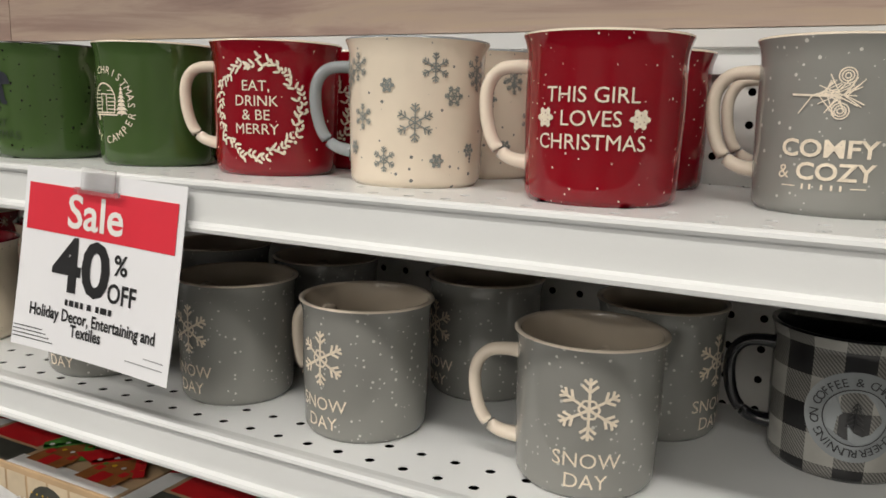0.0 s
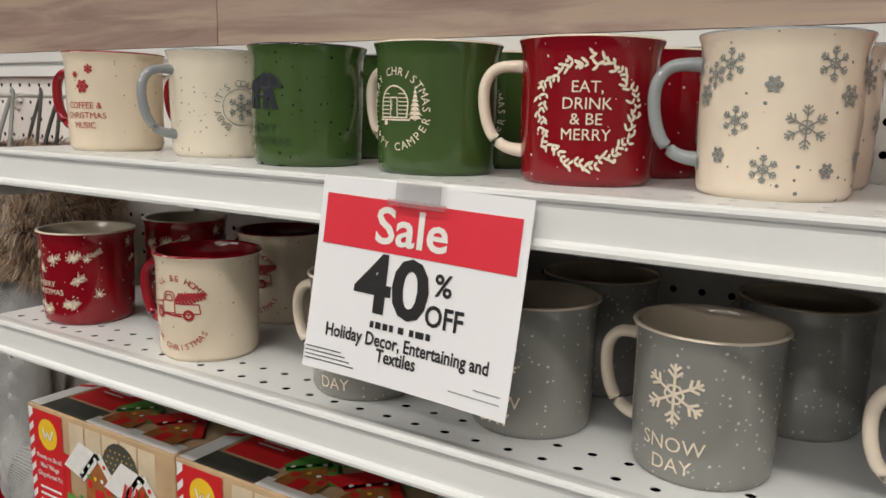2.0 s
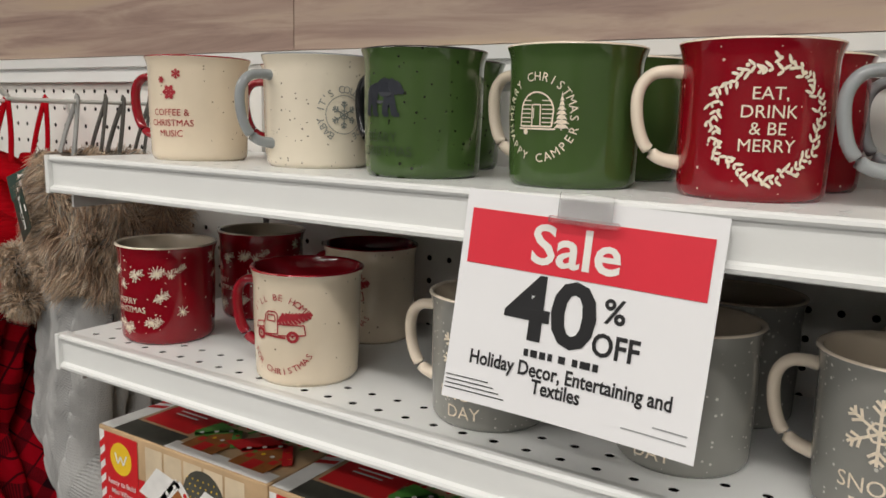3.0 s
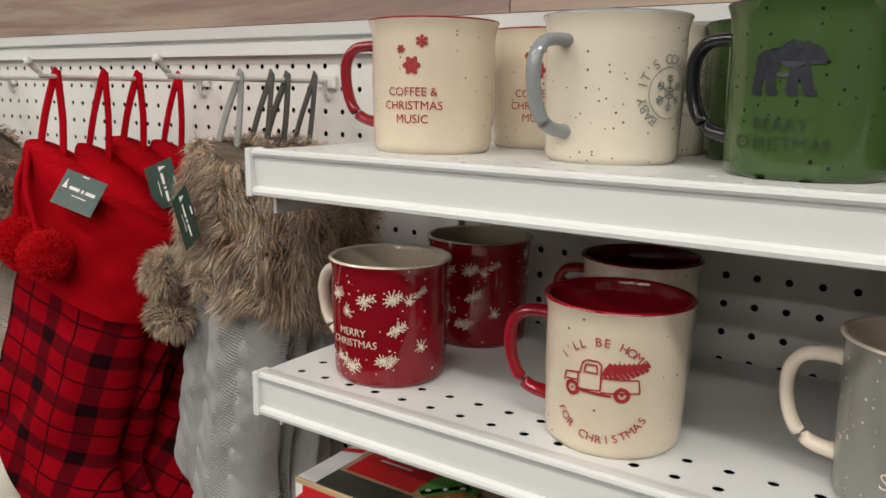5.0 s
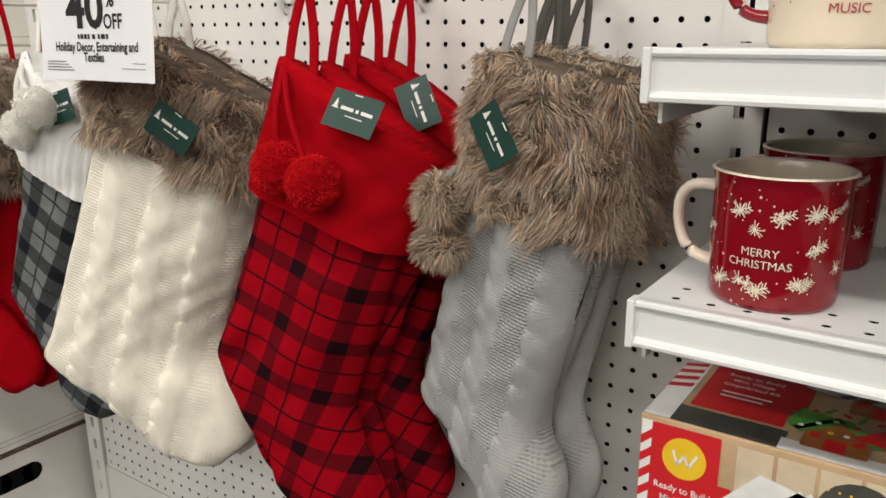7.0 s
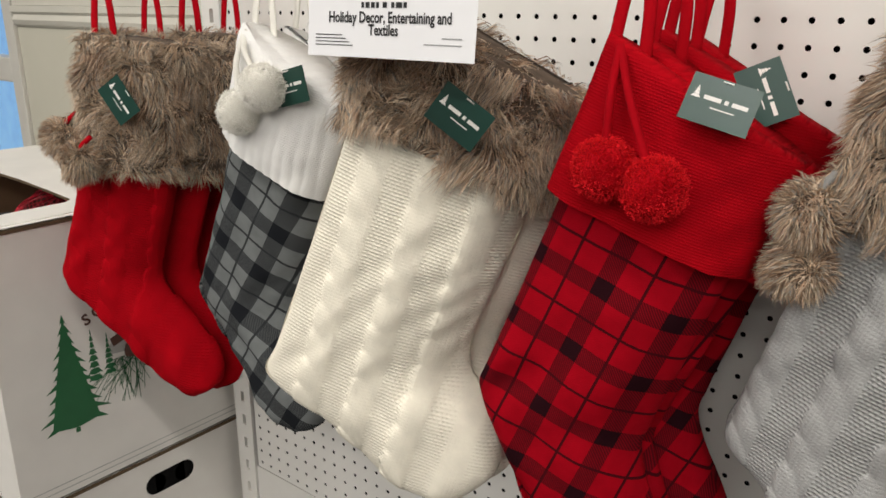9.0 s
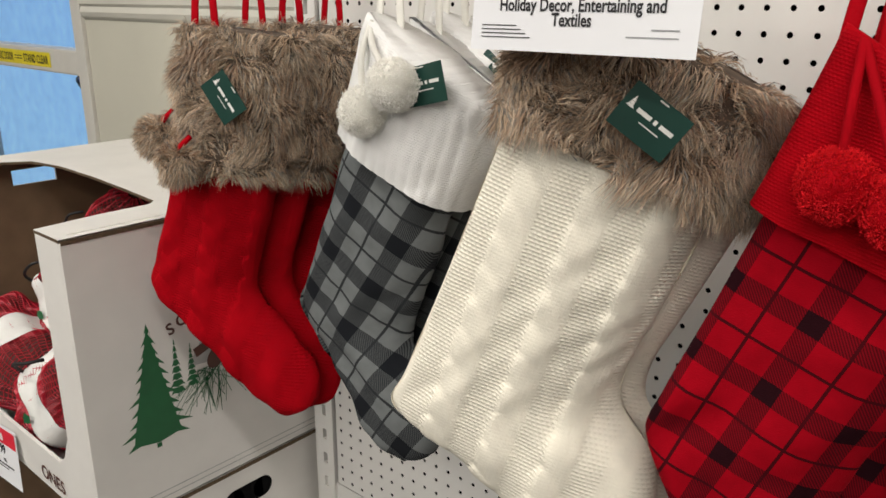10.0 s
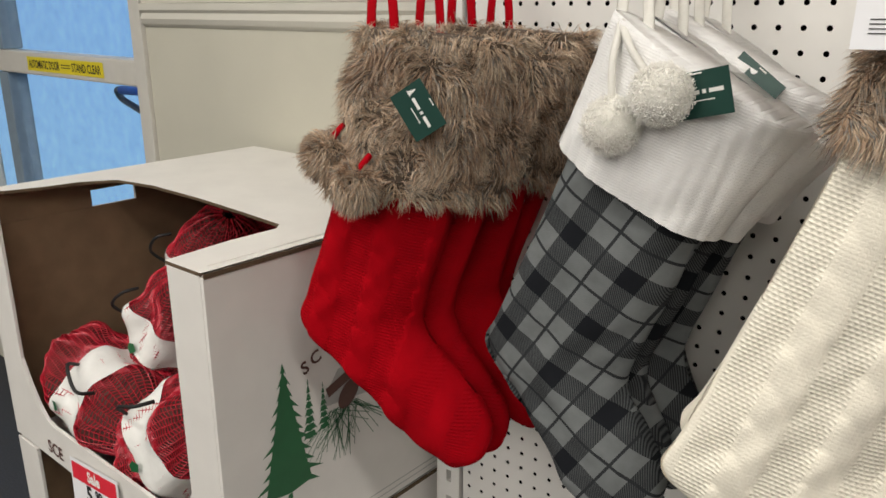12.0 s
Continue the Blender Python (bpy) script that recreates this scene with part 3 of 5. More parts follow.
for x in (X_END - 0.026, X_R + 0.03):
    v += [(x, PEG_Y + a, z) for a, z in prof]
f = [(i, i + 1, i + 9, i + 8) for i in range(7)]
raw("top_rail", v, f, M["enamel"], bay, "white grooved steel top rail")
for x0, x1 in ((X_END - 0.026, -0.946), (-0.9445, 0.30)):
    part("header_panel", box_bm(x0, x1, PEG_Y - 0.004, PEG_Y + 0.02, 1.5197, 1.95), M["wood"], bay, "pale streaked wood-effect header panel")


def shelf(z, label):
    """Steel shelf: perforated front strip, deck, folded front lip and end caps."""
    s = thing("shelf", label, "shelf", pose(0, 0, z), "steel shelves")
    y0 = LIP_Y + 0.008
    nx = int((X_R - X_L) / PITCH)
    xa = X_L + (X_R - X_L - nx * PITCH) / 2
    perforated("deck_strip", xa, y0 + 0.005, nx, 2, PITCH, 0.0037, lambda u, v, d: (u, v, -d), M["enamel"], s, "perforated front of the deck")["kind"] = "stuff"
    bm = box_bm(X_L, xa, y0, PEG_Y - 0.008, -0.004, 0)
    box_bm(xa + nx * PITCH, X_R, y0, PEG_Y - 0.008, -0.004, 0, bm=bm)
    box_bm(xa, xa + nx * PITCH, y0, y0 + 0.005, -0.004, 0, bm=bm)
    box_bm(xa, xa + nx * PITCH, y0 + 0.005 + 2 * PITCH, PEG_Y - 0.008, -0.004, 0, bm=bm)
    part("deck", bm, M["enamel"], s)
    # black sheet added under the deck as the shade in its holes
    part("hole_shade_sheet", box_bm(X_L + 0.002, X_R - 0.002, y0 + 0.004, PEG_Y - 0.01, -0.0085, -0.0055), M["dark"], s, "added near-black sheet giving the shade seen through the deck holes")
    lip = [(0.014, 0.0), (0.006, 0.0015), (0.001, 0.0018), (-0.0014, 0.0004), (-0.0018, -0.0018), (-0.0008, -0.0038), (0.0016, -0.0050), (0.0020, -0.0268), (-0.0010, -0.0284), (-0.0020, -0.0308), (-0.0014, -0.0334), (0.002, -0.0345), (0.012, -0.034)]
    v, f = [], []
    for x in (X_L + 0.003, X_R - 0.003):
        v += [(x, LIP_Y + a, b) for a, b in lip]
    n = len(lip)
    f = [(i, i + 1, i + n + 1, i + n) for i in range(n - 1)]
    raw("front_lip", v, f, M["enamel"], s, "rolled white front lip")
    for x0, x1 in ((X_L - 0.002, X_L + 0.004), (X_R - 0.004, X_R + 0.002)):
        part("end_cap", box_bm(x0, x1, LIP_Y - 0.003, LIP_Y + 0.012, -0.035, 0.002, 0.0012), M["enamel"], s)
    part("bracket", box_bm(X_L + 0.004, X_L + 0.007, LIP_Y + 0.02, PEG_Y - 0.008, -0.05, -0.0265), M["enamel"], s)
    return s


shelf(Z_UP, "white steel shelf holding a row of mixed Christmas mugs")
shelf(Z_LO, "white perforated steel shelf holding red, cream and grey mugs")
shelf(Z_BOX, "white steel shelf holding gingerbread kit boxes")


# ---------------- mugs ----------------
def mug_radius(v, h, r):
    """Outer radius at height v."""
    q = v / h
    k = r * 0.93 + r * 0.035 * min(1, max(0, (q - 0.02) / 0.5))
    if q < 0.06:
        k -= r * 0.06 * (1 - q / 0.06) ** 2
    if q > 0.86:
        k += r * 0.075 * ((q - 0.86) / 0.14) ** 2
    return k


def lathe(prof, n=56):
    v, f = [], []
    for r, z in prof:
        v += [(r * math.cos(2 * math.pi * k / n), r * math.sin(2 * math.pi * k / n), z) for k in range(n)]
    for i in range(len(prof) - 1):
        for k in range(n):
            k2 = (k + 1) % n
            f.append((i * n + k, i * n + k2, (i + 1) * n + k2, (i + 1) * n + k))
    return v, f


def bend(vf, h, r, lift=0.0008):
    """Wraps a flat drawing round the mug; (0, 0) is at the middle of its front, at the foot."""
    out = []
    for x, y in vf[0]:
        rr = mug_radius(y, h, r) + lift
        t = x / (r * 0.96)
        out.append((rr * math.cos(t), rr * math.sin(t), y))
    return out, vf[1]


def mug(label, x, y, z, yaw, h, r, body, inside, handle, prints, rim=None, group="mugs on the shelves"):
    """A camp mug: its front print faces yaw degrees, the handle sits a quarter turn to the print's left."""
    m = thing("mug", label, "mug", pose(x, y, z, 0, 0, yaw), group)
    zs = [0, 0.003, 0.008] + list(np.linspace(0.05, 0.86, 10) * h / 1.0)[0:] + [h * q for q in (0.9, 0.94, 0.97, 0.985)]
    zs = sorted(set(round(float(q), 5) for q in zs))
    prof = [(r * 0.78, 0.0015)] + [(mug_radius(q, h, r), q) for q in zs]
    vv, ff = lathe(prof)
    uv = [((math.atan2(p[1], p[0])) * r, p[2]) for p in vv]
    raw("body", vv, ff, M[body], m, "", True, uv)
    ro = mug_radius(h * 0.985, h, r)
    vv, ff = lathe([(ro, h * 0.985), (ro - 0.0003, h * 0.996), (ro - 0.0015, h), (ro - 0.0032, h * 0.997), (ro - 0.004, h * 0.985)])
    raw("rim", vv, ff, M[rim or inside], m, "", True)
    vv, ff = lathe([(ro - 0.004, h * 0.985), (ro - 0.0065, h * 0.9), (r * 0.88, h * 0.6), (r * 0.86, 0.012), (r * 0.74, 0.006), (0.001, 0.005)])
    raw("interior", vv, ff, M[inside], m, "glazed interior", True)
    k = r * 0.93
    pts = spline([(0, k - 0.006, h * 0.80), (0, k + 0.008, h * 0.815), (0, k + 0.021, h * 0.79), (0, k + 0.0285, h * 0.68), (0, k + 0.0285, h * 0.50), (0, k + 0.023, h * 0.33), (0, k + 0.012, h * 0.235), (0, k - 0.007, h * 0.205)], 34)
    rad = [0.0058 + 0.0022 * (abs(i / 33 - 0.5) * 2) ** 6 for i in range(34)]
    vv, ff = tube(pts, rad, 12, 0.72, side=(0, 0.5, 0.5))
    vv = [(-p[0] * 1.0, -p[1], p[2]) for p in vv]
    ff = [g[::-1] for g in ff]
    raw("handle", vv, ff, M[handle], m, "", True)
    for nm, vf, mk in prints:
        vv, ff = bend(vf, h, r)
        raw(nm, vv, ff, M[mk], m)
    return m


def grow(vf, k, mid, up=0.0):
    return [(x * k, mid + (y - mid) * k + up) for x, y in vf[0]], vf[1]


def lines2d(rows, size, y0, step, bold=0.0, width=None):
    return join(*[moved(text2d(t, size, bold, width=None), 0, y0 - i * step) for i, t in enumerate(rows)])


rng = random.Random(4)


def wreath2d(x, y, r):
    leaf, berry = [], []
    for k in range(64):
        a = 2 * math.pi * k / 64
        rr = r + rng.uniform(-0.0026, 0.0026)
        for s in (-1, 1):
            aa = a + math.pi / 2 + s * rng.uniform(0.5, 1.0)
            cx, cy = x + rr * math.cos(a), y + rr * math.sin(a)
            l = rng.uniform(0.0013, 0.0026)
            leaf.append(disc2d(cx + math.cos(aa) * l, cy + math.sin(aa) * l, l, 0.0008, 8, aa))
        if k % 3 == 0:
            berry.append(disc2d(x + (r + rng.choice((-0.003, 0.003))) * math.cos(a), y + (r + rng.choice((-0.0026, 0.003))) * math.sin(a), 0.00105, n=8))
    return join(*leaf, *berry)


def sprig2d(x, y, s, ang):
    out = [line2d((0, 0), (s, 0), s * 0.05)]
    for i in range(1, 7):
        for q in (-1, 1):
            out.append(line2d((s * i / 7, 0), (s * (i / 7 + 0.16), q * s * rng.uniform(0.14, 0.26)), s * 0.045))
    return moved(join(*out), x, y, ang)


def starburst2d(x, y, s):
    return join(*[line2d((x, y), (x + s * q * math.cos(a), y + s * q * math.sin(a)), s * 0.1) for a, q in [(k * math.pi / 6 + rng.uniform(-0.2, 0.2), rng.uniform(0.45, 1.15)) for k in range(12)]])


def truck2d(c=0.046):
    w = 0.0009
    o = [path2d([(-0.022, c), (-0.021, c + 0.006), (-0.012, c + 0.0075), (-0.0105, c + 0.0135), (-0.008, c + 0.0155), (-0.002, c + 0.0155), (0.0, c + 0.0135), (0.0, c - 0.001), (-0.013, c - 0.002), (-0.013, c + 0.007)], w),
         path2d([(-0.0095, c + 0.0085), (-0.0085, c + 0.013), (-0.0025, c + 0.013), (-0.002, c + 0.0085), (-0.0095, c + 0.0085)], w),
         path2d([(0.0, c + 0.0065), (0.02, c + 0.0065), (0.021, c - 0.001), (0.0, c - 0.002)], w),
         line2d((-0.013, c - 0.0025), (0.006, c - 0.0035), 0.0016), line2d((-0.021, c + 0.002), (-0.013, c + 0.003), w)]
    for cx in (-0.0165, 0.0115):
        o += [ring2d(cx, c - 0.0025, 0.0034, 0.0022, n=20), disc2d(cx, c - 0.0025, 0.0008)]
    tree = []
    for i in range(9):
        bx = 0.001 + i * 0.0025
        for q in (-1, 1):
            tree.append(line2d((bx, c + 0.009 + i * 0.0006), (bx + 0.004, c + 0.009 + i * 0.0006 + q * (0.0062 - i * 0.0005)), 0.0019))
    tree.append(line2d((0, c + 0.0085), (0.026, c + 0.0145), 0.0018))
    tree = ([(px, max(py, c + 0.0068)) for px, py in join(*tree)[0]], join(*tree)[1])
    return join(*o, tree)


def cabin2d(y=0.05):
    w = 0.0008
    o = [ring2d(0, y, 0.0115, 0.001, 0, 180), path2d([(-0.0115, y), (-0.0125, y - 0.009), (0.0105, y - 0.009), (0.0115, y)], 0.001),
         path2d([(-0.003, y - 0.009), (-0.003, y + 0.004), (0.003, y + 0.004), (0.003, y - 0.009)], w), line2d((-0.0018, y - 0.004), (-0.0018, y + 0.002), 0.0006),
         line2d((-0.014, y - 0.0105), (0.013, y - 0.0105), 0.001), disc2d(-0.008, y - 0.0125, 0.0018)]
    for k in range(6):
        h = y - 0.0065 + k * 0.0026
        e = math.sqrt(max(0, 0.0115 ** 2 - max(0, h - y) ** 2))
        o += [line2d((-e, h), (-0.004, h), 0.0006), line2d((0.004, h), (e, h), 0.0006)]
    return join(*o, pine2d(0.0165, y - 0.01, 0.022, 0.011, 8))


def bear2d(y=0.056):
    o = [disc2d(0, y, 0.0105, 0.0062), disc2d(0.0035, y + 0.003, 0.0062, 0.0055), disc2d(0.0105, y + 0.003, 0.0048, 0.004, ang=-0.4), disc2d(0.014, y + 0.001, 0.0024, 0.0018, ang=-0.4), disc2d(0.0085, y + 0.0068, 0.0014), disc2d(-0.007, y - 0.001, 0.0055, 0.006)]
    for bx, tx in ((-0.0095, -0.0115), (-0.005, -0.0045), (0.005, 0.0035), (0.008, 0.0105)):
        o += [line2d((bx, y - 0.002), (tx, y - 0.0125), 0.0042), line2d((tx - 0.001, y - 0.0125), (tx + 0.003, y - 0.0125), 0.0022)]
    return join(*o)


def branch2d(y=0.066):
    o = [line2d((-0.02, y), (0.004, y - 0.001), 0.0011)]
    for k in range(34):
        a = radians(rng.uniform(-75, 75) + (180 if k % 6 == 0 else 0))
        bx = rng.uniform(-0.009, 0.008)
        l = rng.uniform(0.008, 0.013)
        o.append(line2d((bx, y), (bx + l * math.cos(a), y + l * math.sin(a) * 0.95), 0.0006))
    for cx, cy in ((0.007, y + 0.01), (0.005, y - 0.0085)):
        for a in range(3):
            o.append(ring2d(cx, cy, 0.0014 + a * 0.0014, 0.0007, n=14))
    return join(*o)


def many_flakes(h, r):
    out = []
    spots = [(0, .44, .0127, 0), (.0125, .80, .0096, 0), (.026, .62, .007, 2), (.046, .80, .0096, 0), (-.019, .68, .005, 2), (-.039, .47, .0085, 0), (-.021, .19, .0085, 0), (.015, .19, .005, 2), (.041, .26, .005, 2), (-.056, .74, .0077, 0)]
    for k in range(3):
        for x, q, s, kd in spots:
            out.append(flake2d(x + 0.009 + k * 0.103, q * h, s, 0.0009, kd))
    return join(*out)


HU, RU, HL, RL = 0.0985, 0.0492, 0.0965, 0.0478
P_GIRL = [("lettering", grow(join(*[moved(text2d(t, 0.0108), 0, yy) for t, yy in (("THIS GIRL", 0.0575), ("LOVES", 0.046), ("CHRISTMAS", 0.0345))]), 1.14, 0.046, -0.0005), "d_cream")] + [("flake_print", grow(flake2d(q, 0.0497, 0.0052, 0.0015, 2), 1.14, 0.046, -0.0005), "d_cream") for q in (-0.0245, 0.0245)]
P_EAT = [("wreath_print", grow(wreath2d(0, 0.047, 0.0262), 1.27, 0.047, 0.002), "d_cream"), ("lettering", grow(join(*[moved(text2d(t, 0.0088), 0, yy) for t, yy in (("EAT,", 0.0575), ("DRINK", 0.0487), ("& BE", 0.0405), ("MERRY", 0.0322))]), 1.22, 0.047, 0.002), "d_cream")]
P_FLAKE = [("print", many_flakes(HU, RU), "d_grey")]
P_COMFY = [("branch_print", branch2d(), "d_cream"), ("lettering", join(moved(text2d("COMFY", 0.0132, 0.0003, width=0.050), 0.001, 0.033), moved(text2d("COZY", 0.0132, 0.0003, width=0.040), 0.0055, 0.0205), moved(text2d("&", 0.011), -0.0215, 0.0205), line2d((-0.022, 0.0165), (-0.014, 0.0165), 0.0006), line2d((0.014, 0.0165), (0.022, 0.0165), 0.0006), *[line2d((q, 0.015), (q, 0.018), 0.0012) for q in (-0.01, -0.006, 0.0, 0.005, 0.0095)]), "d_cream")]
P_COFFEE = [("lettering", lines2d(["COFFEE &", "CHRISTMAS", "MUSIC"], 0.0088, 0.0425, 0.0098), "d_red"), ("flake_print", join(flake2d(0.0, 0.064, 0.0068, 0.0019, 2), flake2d(0.0075, 0.081, 0.0045, 0.0014, 0), flake2d(-0.0085, 0.0755, 0.0032, 0.001, 2)), "d_red")]
P_BABY = [("print", join(ring2d(0, 0.047, 0.0165, 0.0006), flake2d(0, 0.047, 0.012, 0.0012), arc_text("BABY IT'S COLD OUTSIDE", 0, 0.047, 0.0185, 0.0088, 90, 14)), "d_grey")]
P_BEAR = [("print", grow(bear2d(), 1.3, 0.056, 0.008), "d_black"), ("print", lines2d(["BEARY", "CHRISTMAS"], 0.0105, 0.0275, 0.0105), "d_dkgreen")]
P_CABIN = [("camper_print", grow(cabin2d(), 1.12, 0.047, 0.002), "d_cream"), ("lettering", grow(join(arc_text("MERRY CHRISTMAS", 0, 0.047, 0.0215, 0.0075, 90, 13), arc_text("HAPPY CAMPER", 0, 0.047, 0.0225, 0.0075, 270, 13, True)), 1.12, 0.047, 0.002), "d_cream")]
P_SNOW = [("flake_print", flake2d(0, 0.0595, 0.0195, 0.0018), "d_cream"), ("lettering", lines2d(["SNOW", "DAY"], 0.0135, 0.0225, 0.0135), "d_cream")]
P_TRUCK = [("truck_print", grow(truck2d(), 1.12, 0.046, 0.001), "d_red"), ("lettering", join(arc_text("I'LL BE HOME", 0, 0.045, 0.0290, 0.0078, 90, 9.5), arc_text("FOR CHRISTMAS", 0, 0.045, 0.0285, 0.0078, 270, 9.5, True)), "d_red")]
sp = []
for k in range(22):
    u, w = rng.uniform(-0.12, 0.12), rng.uniform(0.12, 0.88)
    if abs(u) < 0.02 and 0.3 < w < 0.55:
        continue
    sp.append(sprig2d(u - 0.006, w * HL, 0.013, rng.uniform(-0.5, 0.9)) if k % 2 else starburst2d(u, w * HL, 0.0062))
for u, w in ((-0.016, .74), (0.012, .72), (0.033, .74), (-0.03, .2), (0.0, .17), (0.026, .24), (0.036, .5)):
    sp.append(join(starburst2d(u, w * HL, 0.0075), sprig2d(u - 0.007, w * HL - 0.003, 0.016, 0.4), *[disc2d(u + rng.uniform(-0.014, 0.014), w * HL + rng.uniform(-0.01, 0.01), 0.0006, n=6) for q in range(5)]))
P_MERRY = [("print", join(*sp, lines2d(["MERRY", "CHRISTMAS"], 0.0082, 0.041, 0.0085)), "d_cream")]
P_PLAID = [("badge", disc2d(0.0, 0.052, 0.0265, n=48), "grey2"), ]


def upper(label, x, y, yaw, body, inside, handle, prints, rim=None):
    mug(label, x, y, Z_UP, yaw, HU, RU, body, inside, handle, prints, rim)


def lower(label, x, y, yaw, body, inside, handle, prints, rim=None):
    mug(label, x, y, Z_LO, yaw, HL, RL, body, inside, handle, prints, rim)


upper("cream mug with red print about coffee and music, red handle", -0.919, 0.486, -75, "cream", "red_plain", "red_plain", P_COFFEE)
upper("cream mug with red print, red handle, standing behind its twin", -0.878, 0.600, -72, "cream", "red_plain", "red_plain", P_COFFEE)
upper("speckled cream mug with round snowflake print and grey handle", -0.7765, 0.500, -21, "cream_speck", "blue_grey", "blue_grey", P_BABY)
upper("speckled cream mug with grey handle at the back", -0.785, 0.600, -30, "cream_speck", "blue_grey", "blue_grey", P_BABY)
upper("green mug with black bear print and black handle", -0.646, 0.478, -100, "green", "black", "black", P_BEAR)
upper("green mug with black handle at the back", -0.690, 0.592, -96, "green", "black", "black", P_BEAR)
upper("green mug with cream camper print and cream handle", -0.520, 0.487, -100, "green2", "handle_cream", "handle_cream", P_CABIN)
upper("green mug with cream rim at the back", -0.520, 0.595, -95, "green2", "handle_cream", "handle_cream", P_CABIN)
upper("red mug with cream wreath print and cream handle", -0.3965, 0.4915, -70, "red_mug", "handle_cream", "handle_cream", P_EAT)
upper("red mug with cream rim at the back", -0.386, 0.597, -110, "red_mug", "handle_cream", "handle_cream", P_EAT)
upper("cream mug with grey snowflake prints and grey handle", -0.271, 0.490, -73, "cream_flake", "blue_grey", "blue_grey", P_FLAKE)
upper("cream snowflake mug standing behind its twin", -0.268, 0.590, -100, "cream_flake", "blue_grey", "blue_grey", P_FLAKE)
upper("white-speckled red mug with cream lettering and cream handle", -0.131, 0.472, -83.5, "red", "handle_cream", "handle_cream", P_GIRL)
upper("white-speckled red mug standing behind its twin", -0.136, 0.597, -95, "red", "handle_cream", "handle_cream", P_GIRL)
upper("grey mug with pine branch print and cream handle", -0.001, 0.515, -98, "grey", "handle_cream", "handle_cream", P_COMFY)
upper("grey mug with cream handle at the back", -0.004, 0.603, -100, "grey", "handle_cream", "handle_cream", P_COMFY)

lower("red mug with cream sprig prints and cream handle", -0.9374, 0.456, -92, "red_mug", "taupe", "handle_cream", P_MERRY, "handle_cream")
lower("red sprig mug standing behind its twin", -0.930, 0.580, -110, "red_mug", "taupe", "handle_cream", P_MERRY, "handle_cream")
lower("cream mug with red truck print, red interior and handle", -0.744, 0.449, -79.5, "cream", "red_plain", "red_plain", P_TRUCK)
lower("cream truck mug with red interior standing behind its twin", -0.776, 0.581, -90, "cream", "red_plain", "red_plain", P_TRUCK)
for lx, ly, yw in ((-0.566, 0.459, -88), (-0.422, 0.471, -100), (-0.295, 0.466, -100.5), (-0.129, 0.470, -73)):
    lower("grey speckled mug with cream snowflake print and cream handle", lx, ly, yw, "grey", "taupe", "handle_cream", P_SNOW, "handle_cream")
for lx, ly, yw in ((-0.535, 0.575, -130), (-0.411, 0.579, -140), (-0.2525, 0.584, -125), (-0.107, 0.582, -20)):
    lower("grey speckled snowflake mug in the back row", lx, ly, yw, "grey", "taupe", "handle_cream", P_SNOW, "handle_cream")
pm = join(ring2d(0, 0.049, 0.0165, 0.0006), arc_text("RUNNING ON COFFEE & CHRISTMAS CHEER", 0, 0.049, 0.0185, 0.0068, 100, 10.2), line2d((0, 0.041), (0, 0.058), 0.0006), *[line2d((0, 0.058 - k * 0.003), (q * (0.0022 + k * 0.0007), 0.0545 - k * 0.003), 0.0006) for k in range(5) for q in (-1, 1)])
lower("black and grey plaid mug with round badge, black handle", 0.018, 0.580, -80, "plaid_mug", "black", "black", [("badge", grow(join(disc2d(0, 0.049, 0.0165, n=40), ring2d(0, 0.049, 0.0215, 0.0099, n=48)), 1.14, 0.049, -0.003), "blue_grey")])
last_plaid = [o for o in scene.objects if o.name.startswith("mug") and o.get("label", "").startswith("black and grey")][0]
vv, ff = bend(grow(pm, 1.14, 0.049, -0.003), HL, RL, 0.0013)
raw("print", vv, ff, M["ink"], last_plaid)


